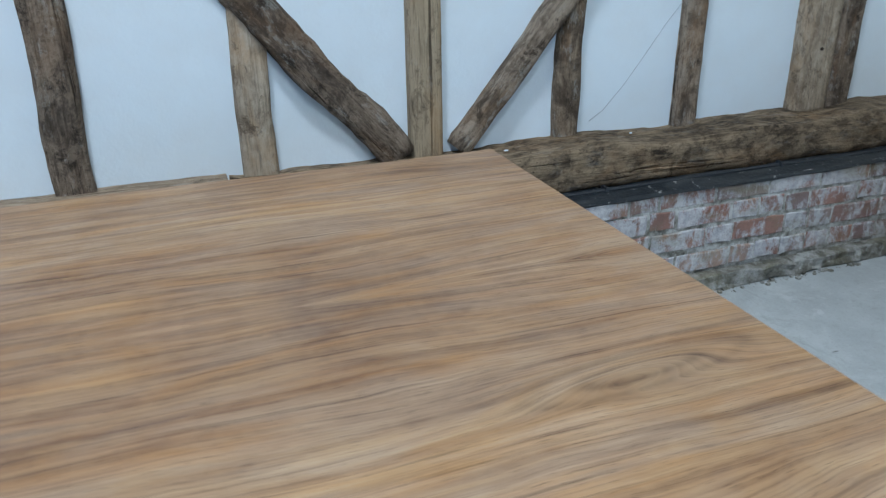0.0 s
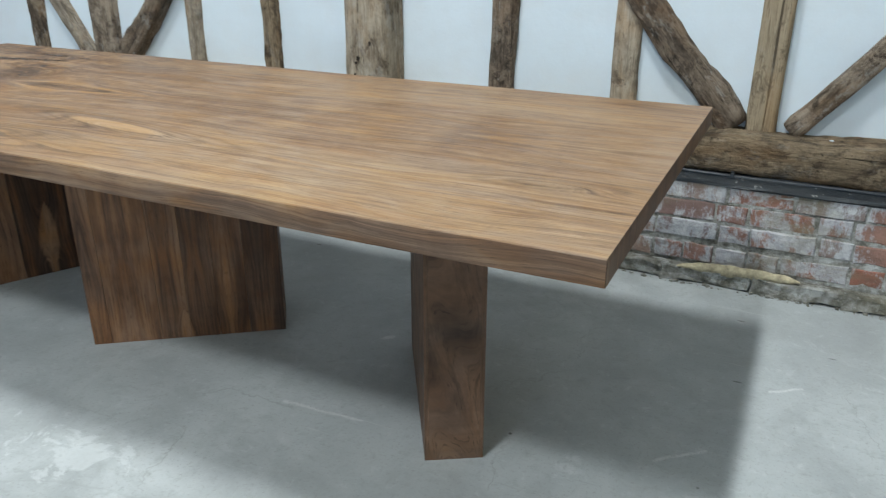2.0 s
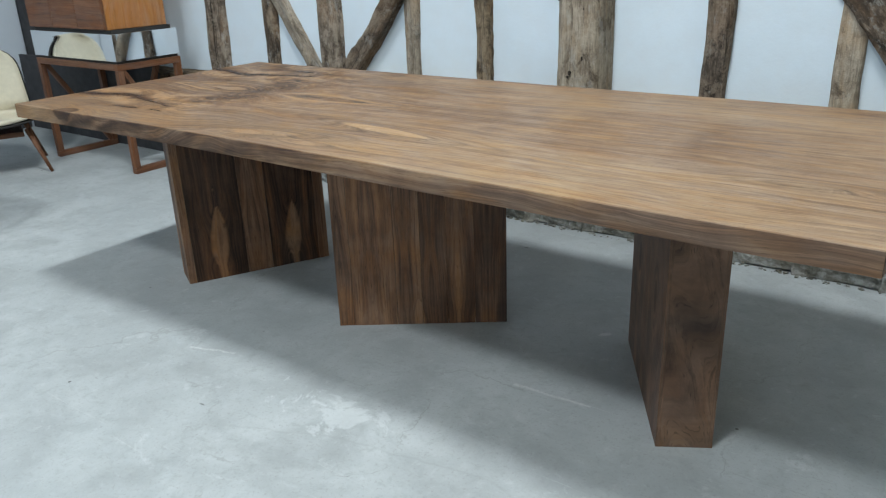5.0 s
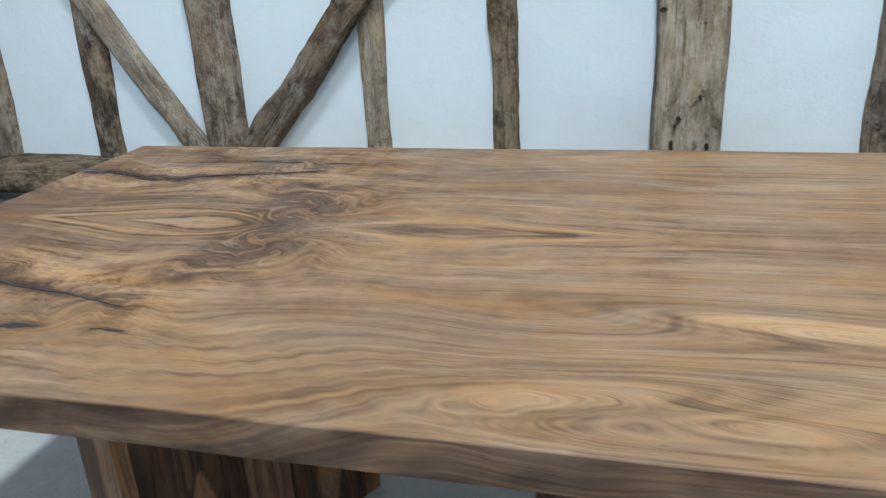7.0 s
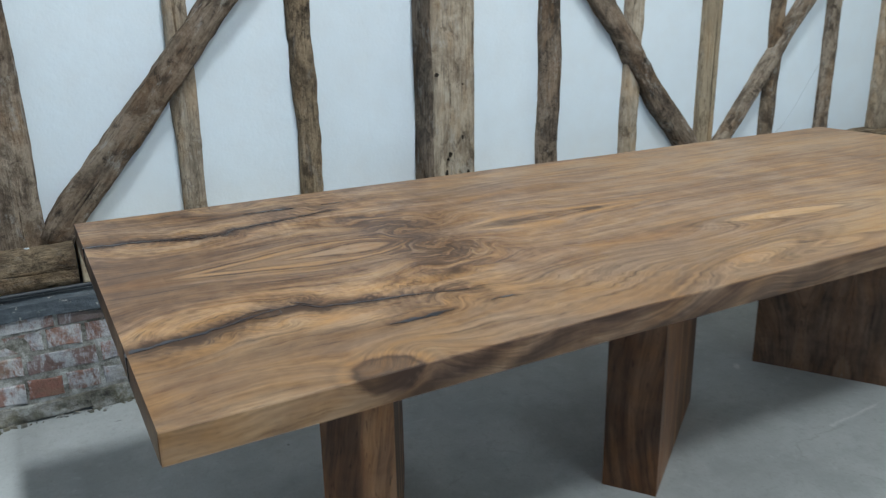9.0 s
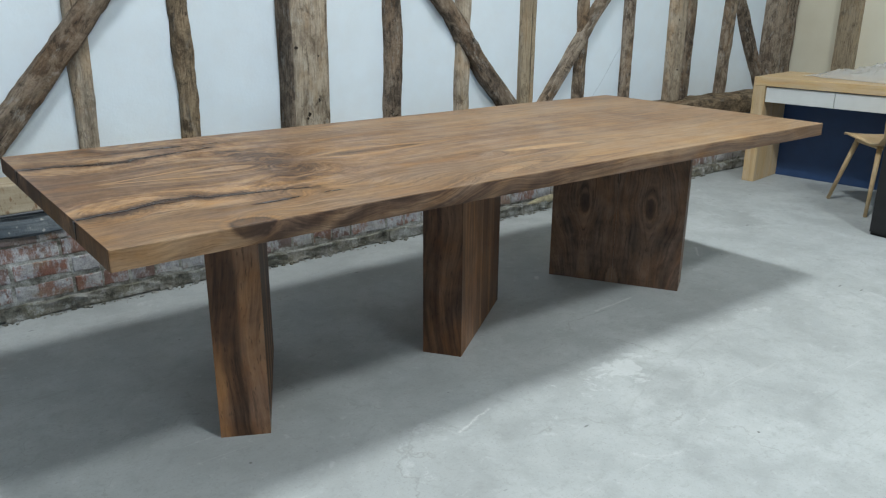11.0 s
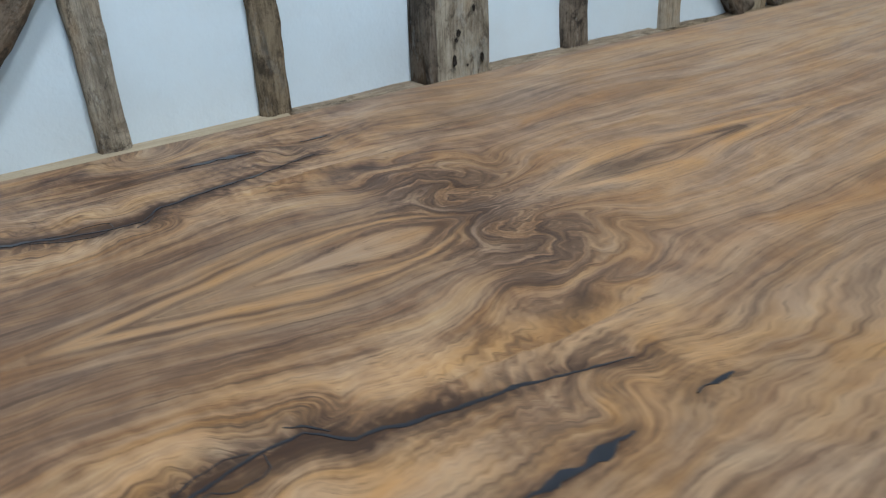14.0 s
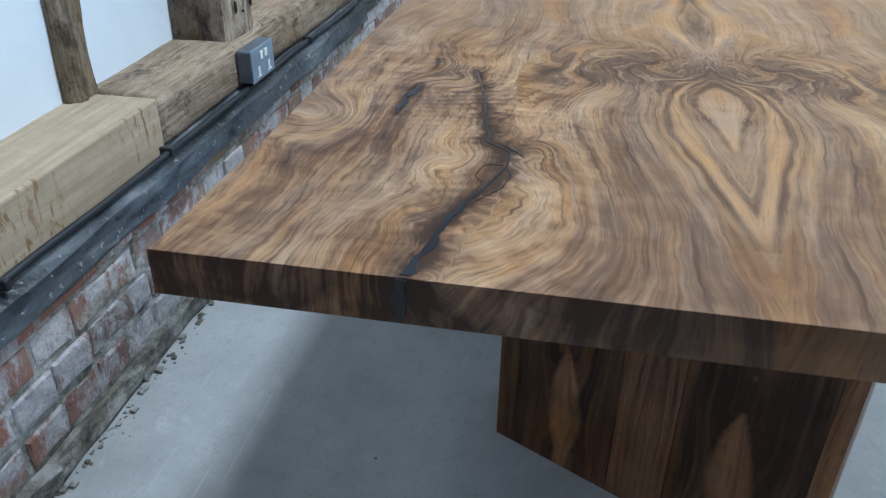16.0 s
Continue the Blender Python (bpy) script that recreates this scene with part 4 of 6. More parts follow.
def top_grain(x, y, side):
    """Growth lines of two book-matched slabs: straight in the east, a crotch with knots and eyes in the west."""
    back = y > AXIS
    lone = np.where(back, 0.3, 1.0)
    d0 = np.abs(y - AXIS)
    west = 1 / (1 + np.exp((x - 1.15) / 0.13))
    far = 1 / (1 + np.exp((x - 1.75) / 0.15))
    xs = x + 0.006 * wavy(x * 3, d0 * 7, 1.0)
    d = d0 + 0.003 * wavy(x * 5, d0 * 8, 2.0) * west * np.clip(d0 / 0.05, 0, 1)

    def step(q, w):
        return 1 / (1 + np.exp(np.clip(-q / w, -60, 60)))

    def twist(xa, da, cx, cd, r, turn):
        """Winds the wood round a knot."""
        ex, ed = xa - cx, da - cd
        a = turn * np.exp(-(ex * ex + ed * ed) / (r * r))
        c, sn = np.cos(a), np.sin(a)
        return cx + c * ex - sn * ed, cd + sn * ex + c * ed

    # slow eddies of the crotch wood, then the knots
    ux = xs + west * 0.020 * wavy(x * 1.3, d0 * 1.9, 21.0)
    ud = d + west * np.clip(d / 0.15, 0, 1) * 0.016 * wavy(x * 1.2, d0 * 1.6, 23.0)
    for cx, cd, r, turn in ((0.69, 0.105, 0.060, 1.9), (0.61, 0.205, 0.06, -1.3), (0.745, 0.185, 0.05, 1.5), (0.655, 0.060, 0.030, 2.4), (0.725, 0.065, 0.034, -2.6), (0.64, 0.150, 0.030, 2.2), (0.77, 0.125, 0.034, 2.4), (0.70, 0.235, 0.034, -2.2), (0.235, 0.345, 0.030, 2.4), (0.30, 0.245, 0.030, -2.0), (0.13, 0.345, 0.035, 2.0), (0.52, 0.395, 0.040, 1.6), (0.05, 0.24, 0.13, 0.9), (0.325, 0.583, 0.075, 1.4),
                            (0.80, 0.26, 0.12, 0.35), (0.95, 0.47, 0.16, 0.3)):
        ux, ud = twist(ux, ud, cx, cd, r, turn)

    def g(cx, cd, a, b, p=2.0, a2=None):
        dx = xs - cx
        aa = np.where(dx < 0, a, a2 or a)
        return np.exp(-((np.abs(dx) / aa) ** p + (np.abs(d - cd) / b) ** p))

    def ridge(q, at, w):
        return np.exp(-((q - at) / w) ** 2)

    v = ud + 0.012 * wavy(x * 0.8, ud * 2.0, 3.0)
    # flame on the joint: nested arrows with their tips to the west, round at the burr
    f1 = d - np.interp(xs, (0.05, 0.15, 0.18, 0.235, 0.29, 0.34, 0.39, 0.44, 0.49, 0.56, 0.61, 0.645), (-0.014, 0.0, 0.006, 0.019, 0.034, 0.046, 0.055, 0.061, 0.064, 0.057, 0.040, 0.016))
    broadest = np.interp(xs, (0.10, 0.18, 0.30, 0.39, 0.45, 0.52, 0.62), (0.006, 0.0065, 0.009, 0.0125, 0.010, 0.0045, 0.003))
    s1 = f1 / broadest
    v = v - 0.165 * np.clip(ux + 0.2, 0, 2) * step(0.61 - ux, 0.03) * np.exp(-(d / 0.22) ** 2)
    w2 = 0.031 * np.clip((xs - 0.345) / 0.155, 0, 1) ** 1.1
    q2 = np.where(xs < 0.50, d / np.maximum(w2, 0.002), np.hypot((xs - 0.50) / 0.108, d / 0.031))
    e2 = np.where(xs < 0.50, d - w2, (q2 - 1) * 0.031)
    in2 = np.clip(1.4 - q2, 0, 0.4) * 2.5 * (xs > 0.35)
    v = v * (1 - in2) + in2 * (-0.10 + 0.70 * d - 0.05 * (xs - 0.5))
    # second flame to the east, with a dark heart
    w3 = 0.075 * np.clip((xs - 0.79) / 0.2, 0, 1) ** 0.8 * np.clip((1.46 - xs) / 0.44, 0, 1) ** 1.6
    q3 = d / np.maximum(w3, 0.003)
    in3 = np.clip(1.5 - q3, 0, 0.5) * 2.0 * (w3 > 0.003)
    v = v - 0.55 * w3 * np.exp(-(d / 0.15) ** 2)
    # eyes and cathedrals
    da, db = d - 0.298 - 0.12 * (xs - 1.537), d - 0.495 + 0.17 * (xs - 1.225)
    ea = np.hypot((xs - 1.537) / np.where(xs < 1.537, 0.165, 0.205), da / 0.026)
    eb = np.hypot((xs - 1.225) / np.where(xs < 1.225, 0.115, 0.150), db / 0.029)
    v = v + lone * (0.090 * np.exp(-(ea / 1.5) ** 2) + 0.095 * np.exp(-(eb / 1.5) ** 2) + 0.05 * g(1.45, 0.520, 0.12, 0.030))
    v = v + 0.06 * g(0.355, 0.535, 0.075, 0.05) * back
    v = v + 0.018 * g(0.85, 0.36, 0.16, 0.045)
    v = v + 0.030 * g(2.55, 0.47, 0.6, 0.06, 1.5) + 0.018 * g(2.2, 0.40, 0.5, 0.05)
    v = v + 0.050 * np.tanh((x - 1.05) / 0.30) * step(d - 0.36, 0.05) * np.where(back, 0.4, 1.0)
    v = v + (0.010 * wavy(x * 20, d * 21, 3.0) + 0.006 * wavy(x * 40, d * 37, 6.0)) * g(0.69, 0.105, 0.085, 0.11)
    ec = np.hypot((xs - 2.71) / 0.10, (d - 0.292 + 0.10 * (xs - 2.71)) / 0.022)
    v = v + 0.055 * (~back) * np.exp(-(ec / 1.4) ** 2)
    cr = poly_dist(x + 0.006 * wavy(x * 9, d0 * 9, 4.0), d0 + 0.006 * wavy(x * 11, d0 * 8, 9.0), CRACK)
    cr2 = np.minimum(poly_dist(x, d0, CRACK2), poly_dist(x, d0, CRACK3))
    near = np.exp(-cr / 0.05)
    # curl that crosses the crack: ripples that fan out from it
    fan = np.exp(-(cr / 0.10) ** 2) * np.exp(-((x - 0.38) / 0.30) ** 4)
    v = v + 0.30 * (x - 0.4) * fan * np.sign(d - 0.3 + 0.02 * wavy(x, d, 6))
    ripple = np.sin(x * 340 + 60 * np.abs(d - 0.3) + 3.5 * wavy(x * 3, d * 3, 1)) * fan * (0.6 + 0.5 * wavy(x * 6, d * 5, 2.5))
    arc = np.exp(-(poly_dist(x + 0.008 * wavy(x * 6, d0 * 6, 3.0), d0 + 0.008 * wavy(x * 7, d0 * 5, 8.0), ARC) / 0.017) ** 2)
    arc = arc * (0.65 + 0.5 * np.sin(x * 150 + 110 * d + 2.5 * wavy(x * 2, d * 3, 5)))
    ripple2 = np.sin(x * 95 - d * 120 + 3 * wavy(x, d, 4)) * np.exp(-((d - 0.49) / 0.08) ** 2) * np.exp(-((x - 0.95) / 0.35) ** 2) * (~back)
    v = v - 0.04 * near + 0.003 * ripple + 0.003 * ripple2
    jag = 1 + 0.45 * np.sin(x * 210 + 5 * wavy(x * 5, d * 9, 2.0)) * np.sin(d * 260 + 4 * wavy(x * 7, d * 3, 6.0))
    k = 1.0 * np.exp(-(cr / 0.013 / jag) ** 2) + 0.80 * np.exp(-(cr2 / 0.011 / jag) ** 2)
    k = k + (0.40 + 0.50 * (~back)) * np.exp(-((cr - 0.012) / np.where(back, 0.026, 0.036) / jag) ** 2) * (0.75 + 0.45 * wavy(x * 5, d * 7, 7.0))
    k = k + 0.80 * ridge(e2, 0.004, 0.0045) * step(xs - 0.345, 0.008) + 0.55 * west * (~back) * step(d - 0.33, 0.05) + 0.60 * (~back) * step(d - 0.40, 0.05) * step(x - 0.9, 0.1) * step(1.6 - x, 0.12)
    k = k + 0.90 * g(0.69, 0.105, 0.080, 0.105) + 0.50 * g(0.68, 0.03, 0.035, 0.06)
    k = k + in3 * (1.0 * ridge(q3, 0.0, 0.42) + 0.25 * ridge(q3, 1.12, 0.15)) * (xs < 1.22) * (0.7 + 0.4 * wavy(x * 6, d * 20, 3.0))
    k = k + step(0.63 - xs, 0.012) * (xs > 0.12) * (0.85 * ridge(f1, -broadest - 0.005, 0.0045) + 0.70 * ridge(f1, broadest + 0.006, 0.0045) + 0.5 * ridge(f1, -broadest - 0.016, 0.003) + 0.4 * ridge(f1, broadest + 0.022, 0.005) + 0.45 * ridge(f1, 0.056, 0.006))
    kn = np.hypot((x - 0.325) / 0.050, (d0 - 0.591) / 0.040)
    k = k + np.where(back, 0.3, 0.95) * (ridge(kn, 1.0, 0.16) + 0.35 * (kn < 1) * (0.5 + 0.5 * np.sin(x * 160 + 3 * wavy(x * 4, d0 * 9, 2))) + 0.2 * ridge(kn, 1.7, 0.16) + 0.8 * np.exp(-((x - 0.34) / 0.018) ** 2 - ((d0 - 0.628) / 0.014) ** 2)) + 0.40 * g(1.12, 0.010, 0.30, 0.012)
    k = k + 0.40 * g(1.29, 0.258, 0.06, 0.025) + 0.25 * g(0.45, 0.43, 0.5, 0.03)
    e3 = np.hypot((xs - 1.45) / 0.11, (d - 0.520) / 0.030)
    k = k + lone * (0.85 * ridge(ea, 1.15, 0.13) + 0.6 * ridge(ea, 1.62, 0.12) + 0.45 * ridge(ea, 2.2, 0.16) + 0.8 * ridge(eb, 1.2, 0.14) + 0.6 * ridge(eb, 1.7, 0.14) + 0.4 * ridge(eb, 2.3, 0.16) + 0.4 * ridge(e3, 1.0, 0.15))
    k = k + (~back) * (0.55 * ridge(ec, 0.75, 0.2) + 0.4 * ridge(ec, 1.5, 0.2) + 0.25 * np.exp(-(ec / 2.6) ** 2))
    k = k + 0.9 * (~back) * np.exp(-((x - 1.105) / 0.022) ** 2 - ((d0 - 0.522) / 0.012) ** 2)
    stripe = (np.exp(-s1 ** 4) + 0.4 * ridge(f1, broadest + 0.014, 0.0045) + 0.35 * ridge(f1, 0.044, 0.006)) * step(0.63 - xs, 0.015) * np.clip((xs - 0.06) / 0.12, 0, 1)
    golden = (0.40 + 0.35 * (~back)) * np.exp(-((cr - 0.055) / 0.045) ** 2) + 0.35 * in2 * step(1.0 - q2, 0.07) + 0.80 * stripe
    golden = golden + 1.0 * in3 * ridge(q3, 0.78, 0.34) + 0.35 * g(0.95, 0.10, 0.25, 0.12)
    golden = golden + lone * (0.50 * step(1.0 - ea, 0.12) + 0.42 * step(1.0 - eb, 0.12) + 0.3 * step(0.9 - e3, 0.1)) + 0.46 * west * (~back) * step(d - 0.30, 0.08) + 0.5 * (~back) * step(d - 0.42, 0.05) * step(x - 0.75, 0.1) * step(1.7 - x, 0.15)
    # West half darker, its back more: wood tone with shade and sheen put in.
    heart = -0.07 * west - 0.03 * west * step(0.24 - d, 0.06) - 0.08 * west * back
    heart = heart + 0.14 * in2 * step(1.0 - q2, 0.07) - 0.45 * ridge(e2, 0.004, 0.0045) * step(xs - 0.345, 0.008) - 0.3 * ridge(e2, 0.014, 0.0035) * step(xs - 0.44, 0.01) + 0.24 * stripe - 0.22 * (ridge(f1, -broadest - 0.005, 0.004) + ridge(f1, broadest + 0.006, 0.004)) * step(0.63 - xs, 0.012) * (xs > 0.12) + 0.30 * in3 * ridge(q3, 0.72, 0.25)
    heart = heart + lone * (0.75 * step(1.0 - ea, 0.15) + 0.55 * step(1.0 - eb, 0.15) + 0.3 * step(0.9 - e3, 0.1))
    # Last term darkens the south-east: wood tone plus a cast shadow put in.
    heart = heart + 0.25 * (~back) * step(d - 0.40, 0.05) + 0.02 * (1 - far) - 0.05 * step(x - 2.35, 0.12) * (~back)
    heart = heart + 0.07 * wavy(x * 0.5, d * 4.0, 8.0) - 0.08 * far
    heart = heart - 0.06 * west * (~back) + 0.17 * ripple + 0.42 * arc - 0.16 * g(0.14, 0.11, 0.17, 0.075, 4.0) + 0.08 * ripple2 - 0.9 * np.exp(-(cr / 0.012 / jag) ** 2) - np.where(back, 0.28, 0.70) * np.exp(-((cr - 0.014) / 0.027 / jag) ** 2) * step(d - np.interp(x, [q[0] for q in CRACK], [q[1] for q in CRACK]), 0.006) * step(0.40 - x, 0.04) - 0.6 * np.exp(-(cr2 / 0.009 / jag) ** 2) + (0.25 + 0.25 * (~back)) * np.exp(-((cr - 0.065) / 0.030) ** 2) * step(0.6 - x, 0.05) * (0.7 + 0.6 * wavy(x * 4.3, d * 7, 12.0))
    sweep = np.sin(v * 250 + 2.6 * wavy(x * 2.0, v * 9, 5.0)) * (0.6 + 0.5 * wavy(x * 3.0, v * 16, 2.0))
    heart = heart - 0.26 * np.clip(sweep, -0.5, 1.2) * (~back) * step(d - 0.32, 0.05) * step(x - 0.62, 0.08) * step(1.9 - x, 0.15)
    heart = heart - (0.42 + 0.14 * wavy(x * 9, d * 11, 4.0)) * g(0.69, 0.105, 0.075, 0.100) - 0.35 * g(0.68, 0.03, 0.03, 0.06)
    kj = kn + 0.10 * np.sin(9 * np.arctan2(d0 - 0.591, x - 0.325) + 3) * 0.5
    heart = heart - 0.62 * np.where(back, 0.2, 1.0) * step(1.05 - kj, 0.05) - 0.8 * np.where(back, 0.2, 1.0) * ridge(kj, 1.0, 0.09)
    golden = golden + 0.7 * (~back) * ridge(kn, 1.35, 0.2)
    # Edge faces: wood figure plus shade and cool light put into the tone.
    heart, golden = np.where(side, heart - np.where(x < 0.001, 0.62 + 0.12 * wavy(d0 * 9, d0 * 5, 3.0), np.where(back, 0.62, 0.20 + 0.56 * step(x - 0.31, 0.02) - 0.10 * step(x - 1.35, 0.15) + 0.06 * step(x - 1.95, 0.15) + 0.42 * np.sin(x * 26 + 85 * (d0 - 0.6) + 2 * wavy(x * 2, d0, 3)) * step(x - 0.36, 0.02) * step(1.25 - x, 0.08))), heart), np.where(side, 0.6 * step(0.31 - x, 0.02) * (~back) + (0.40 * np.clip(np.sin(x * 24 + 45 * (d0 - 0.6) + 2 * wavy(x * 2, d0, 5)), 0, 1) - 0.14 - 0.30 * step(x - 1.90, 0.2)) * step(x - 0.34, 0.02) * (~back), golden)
    curl = np.clip((0.10 + 0.28 * (~back) * g(2.72, 0.40, 0.38, 0.20, 2.0) + 0.12 * far + 0.50 * west + 0.3 * g(0.67, 0.115, 0.1, 0.1) + 0.2 * near) * (1 - 0.75 * in2) * (1 - 0.55 * np.exp(-(d / 0.17) ** 4) * step(0.58 - xs, 0.02)) * (1 - 0.6 * stripe) * (1 - 0.5 * in3) * (1 - 0.6 * step(x - 0.76, 0.05) * step(d - 0.12, 0.05)) * (1 - 0.45 * (~back) * step(d - 0.36, 0.04)), 0, 1.2)
    return ux, v, np.clip(k, 0, 1), np.clip(golden, -1, 1), np.clip(heart, -1.4, 1), curl


def edge_front(x):
    return 0.0145 * math.exp(-((x - 1.0) / 0.95) ** 2) + 0.002 * noise.noise((x * 2.2, 0, 4)) * min(1, x * 4, (LX - x) * 4) + 0.001 * noise.noise((x * 7, 0, 1))


def edge_back(x):
    return LY + 0.006 * noise.noise((x * 2.0, 7, 4)) * min(1, x * 4, (LX - x) * 4)


def tabletop(parent):
    nx, ny, c, b0 = 760, 312, 0.0025, TT - TH
    rows = []
    for i in range(nx + 1):
        x = LX * i / nx
        f, b = edge_front(x), edge_back(x)
        mid = min(1, x * 3, (LX - x) * 3)
        under = mid * (0.0015 * noise.noise((x * 1.6, 2, 8)) - 0.0005)
        prof = []
        for t in (0.0, 0.12, 0.3, 0.5, 0.7, 0.88, 1.0):
            z = b0 + (TT - c - b0) * t
            bul = under * (1 - t) * 1.0 + mid * 0.002 * math.sin(math.pi * t)
            prof.append((b + bul, z, b + (TT - z)))
        for j in range(ny + 1):
            y = b - c - (b - f - 2 * c) * j / ny
            prof.append((y, TT, y))
        for t in (1.0, 0.88, 0.7, 0.5, 0.3, 0.12, 0.0):
            z = b0 + (TT - c - b0) * t
            bul = under * (1 - t) * 1.0 + mid * 0.002 * math.sin(math.pi * t)
            prof.append((f - bul, z, f - (TT - z)))
        rows.append(prof)
    m = len(rows[0])
    verts = [(LX * i / nx, y, z) for i, p in enumerate(rows) for y, z, _ in p]
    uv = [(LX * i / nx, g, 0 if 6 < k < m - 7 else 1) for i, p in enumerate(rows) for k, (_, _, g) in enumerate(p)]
    faces = []
    for i in range(nx):
        for k in range(m):
            k2 = (k + 1) % m
            faces.append((i * m + k, (i + 1) * m + k, (i + 1) * m + k2, i * m + k2))
    # end faces with their own vertices
    for end, sgn in ((0, -1), (nx, 1)):
        x, p = LX * end / nx, rows[end]
        f, b = edge_front(x), edge_back(x)
        base, nz, ncol = len(verts), 5, 120
        for j in range(ncol + 1):
            y = b - (b - f) * j / ncol
            for kz in range(nz + 1):
                z = TT - TH * kz / nz
                verts.append((x + sgn * (0.0 if kz == 0 else 0.001), y, z))
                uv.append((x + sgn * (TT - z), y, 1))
        for j in range(ncol):
            for kz in range(nz):
                q = (base + j * (nz + 1) + kz, base + j * (nz + 1) + kz + 1, base + (j + 1) * (nz + 1) + kz + 1, base + (j + 1) * (nz + 1) + kz)
                faces.append(q if sgn < 0 else q[::-1])
    ob = raw("tabletop", verts, faces, walnut_top, parent, "book-matched walnut top with swirling crotch grain")
    me = ob.data
    uv = np.array(uv)
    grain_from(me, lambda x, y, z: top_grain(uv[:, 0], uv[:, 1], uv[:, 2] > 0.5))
    return ob


def resin_ribbon(parent, pts, sign, widths, seed):
    """A crack filled with dark resin, from the top down into the slab, a hair proud of the wood."""
    dense = []
    for (ax, ad), (bx, bd) in zip(pts[:-1], pts[1:]):
        k = max(2, int(math.hypot(bx - ax, bd - ad) / 0.006))
        dense += [(ax + (bx - ax) * i / k, ad + (bd - ad) * i / k) for i in range(k)]
    dense.append(pts[-1])
    dense = [p for p in dense if p[0] > 0.0006]
    dense = [(x, d + 0.004 * noise.noise((x * 30, seed, 0)) + 0.002 * noise.noise((x * 90, seed, 3))) for x, d in dense]
    verts, faces, n = [], [], len(dense)
    for i, (x, d) in enumerate(dense):
        a, b = dense[max(i - 1, 0)], dense[min(i + 1, n - 1)]
        tx, td = b[0] - a[0], b[1] - a[1]
        ln = math.hypot(tx, td) or 1
        t = i / (n - 1)
        s = t * (len(widths) - 1)
        j = min(int(s), len(widths) - 2)
        w = 0.52 * (widths[j] + (widths[j + 1] - widths[j]) * (s - j))
        wl = max(0.0006, w * (0.38 + 0.80 * noise.noise((x * 38, seed, 5)) + 0.25 * noise.noise((x * 120, seed, 8))))
        wr = max(0.0006, w * (0.38 + 0.80 * noise.noise((x * 38, seed, 15)) + 0.25 * noise.noise((x * 120, seed, 18))))
        for wd, z in ((-wl, TT + 0.0006), (wr, TT + 0.0006), (wr, TT - 0.02), (-wl, TT - 0.02)):
            verts.append((max(0.0, x - td / ln * wd), AXIS + sign * (d + tx / ln * wd), z))
    for i in range(n - 1):
        faces += [(i * 4 + k, i * 4 + (k + 1) % 4, i * 4 + 4 + (k + 1) % 4, i * 4 + 4 + k) for k in range(4)]
    faces += [(0, 3, 2, 1), tuple((n - 1) * 4 + k for k in range(4))]
    if sign < 0:
        faces = [f[::-1] for f in faces]
    return raw("resin_fill", verts, faces, resin, parent, "dark blue resin filling a crack")


def end_resin(parent, y, w):
    """The mouth of a filled crack on the sawn end of the slab, narrowing downwards."""
    verts, faces, n = [], [], 10
    for j in range(n + 1):
        z = TT - 0.001 - (TH - 0.006) * j / n
        k = w * (1 - 0.55 * j / n) * (0.8 + 0.5 * noise.noise((y * 9, z * 60, 1)))
        c = y + 0.004 * noise.noise((y * 5, z * 35, 7))
        verts += [(-0.0024, c - k, z), (-0.0024, c + k, z), (0.004, c + k, z), (0.004, c - k, z)]
    for j in range(n):
        faces += [(j * 4 + k, j * 4 + (k + 1) % 4, j * 4 + 4 + (k + 1) % 4, j * 4 + 4 + k) for k in range(4)]
    faces += [(3, 2, 1, 0), tuple(n * 4 + k for k in range(4))]
    return raw("resin_fill", verts, faces, resin, parent, "dark blue resin filling a crack")


table = thing("dining_table", (0, 0, 0), "long walnut dining table with book-matched top on three slab legs", "table")
top = tabletop(table)
for s in (1, -1):
    end_resin(top, AXIS + s * 0.337, 0.010)
    resin_ribbon(top, CRACK, s, (0.022, 0.020, 0.013, 0.008, 0.007, 0.012, 0.011, 0.008, 0.002), 3.0)
    resin_ribbon(top, CRACK2, s, (0.006, 0.026, 0.022, 0.008), 6.0)
    resin_ribbon(top, CRACK3, s, (0.006, 0.016, 0.006), 9.0)
    for k, (side, w) in enumerate(zip(SIDE, (0.0034, 0.0030, 0.006))):
        resin_ribbon(top, side, s, (0.4 * w, w, w, 0.4 * w), 12.0 + k)


def candle(cx, w, z0, z1, low=0.45):
    """A pointed flame of pale wood on a board: 1 at its heart, 0 at its outline, below 0 outside."""
    def f(x, z):
        t = np.clip((z - z0) / (z1 - z0), -0.6, 1)
        wide = np.where(t > 0, np.clip(1 - t ** 1.7, 0.02, 1) ** 0.8, 1 - (1 - low) * np.clip(-t / 0.6, 0, 1) ** 2)
        return 1 - np.abs(x - cx + 0.004 * np.sin(17 * z)) / (w * wide) - 12 * np.clip(z - z1, 0, 1)
    return f


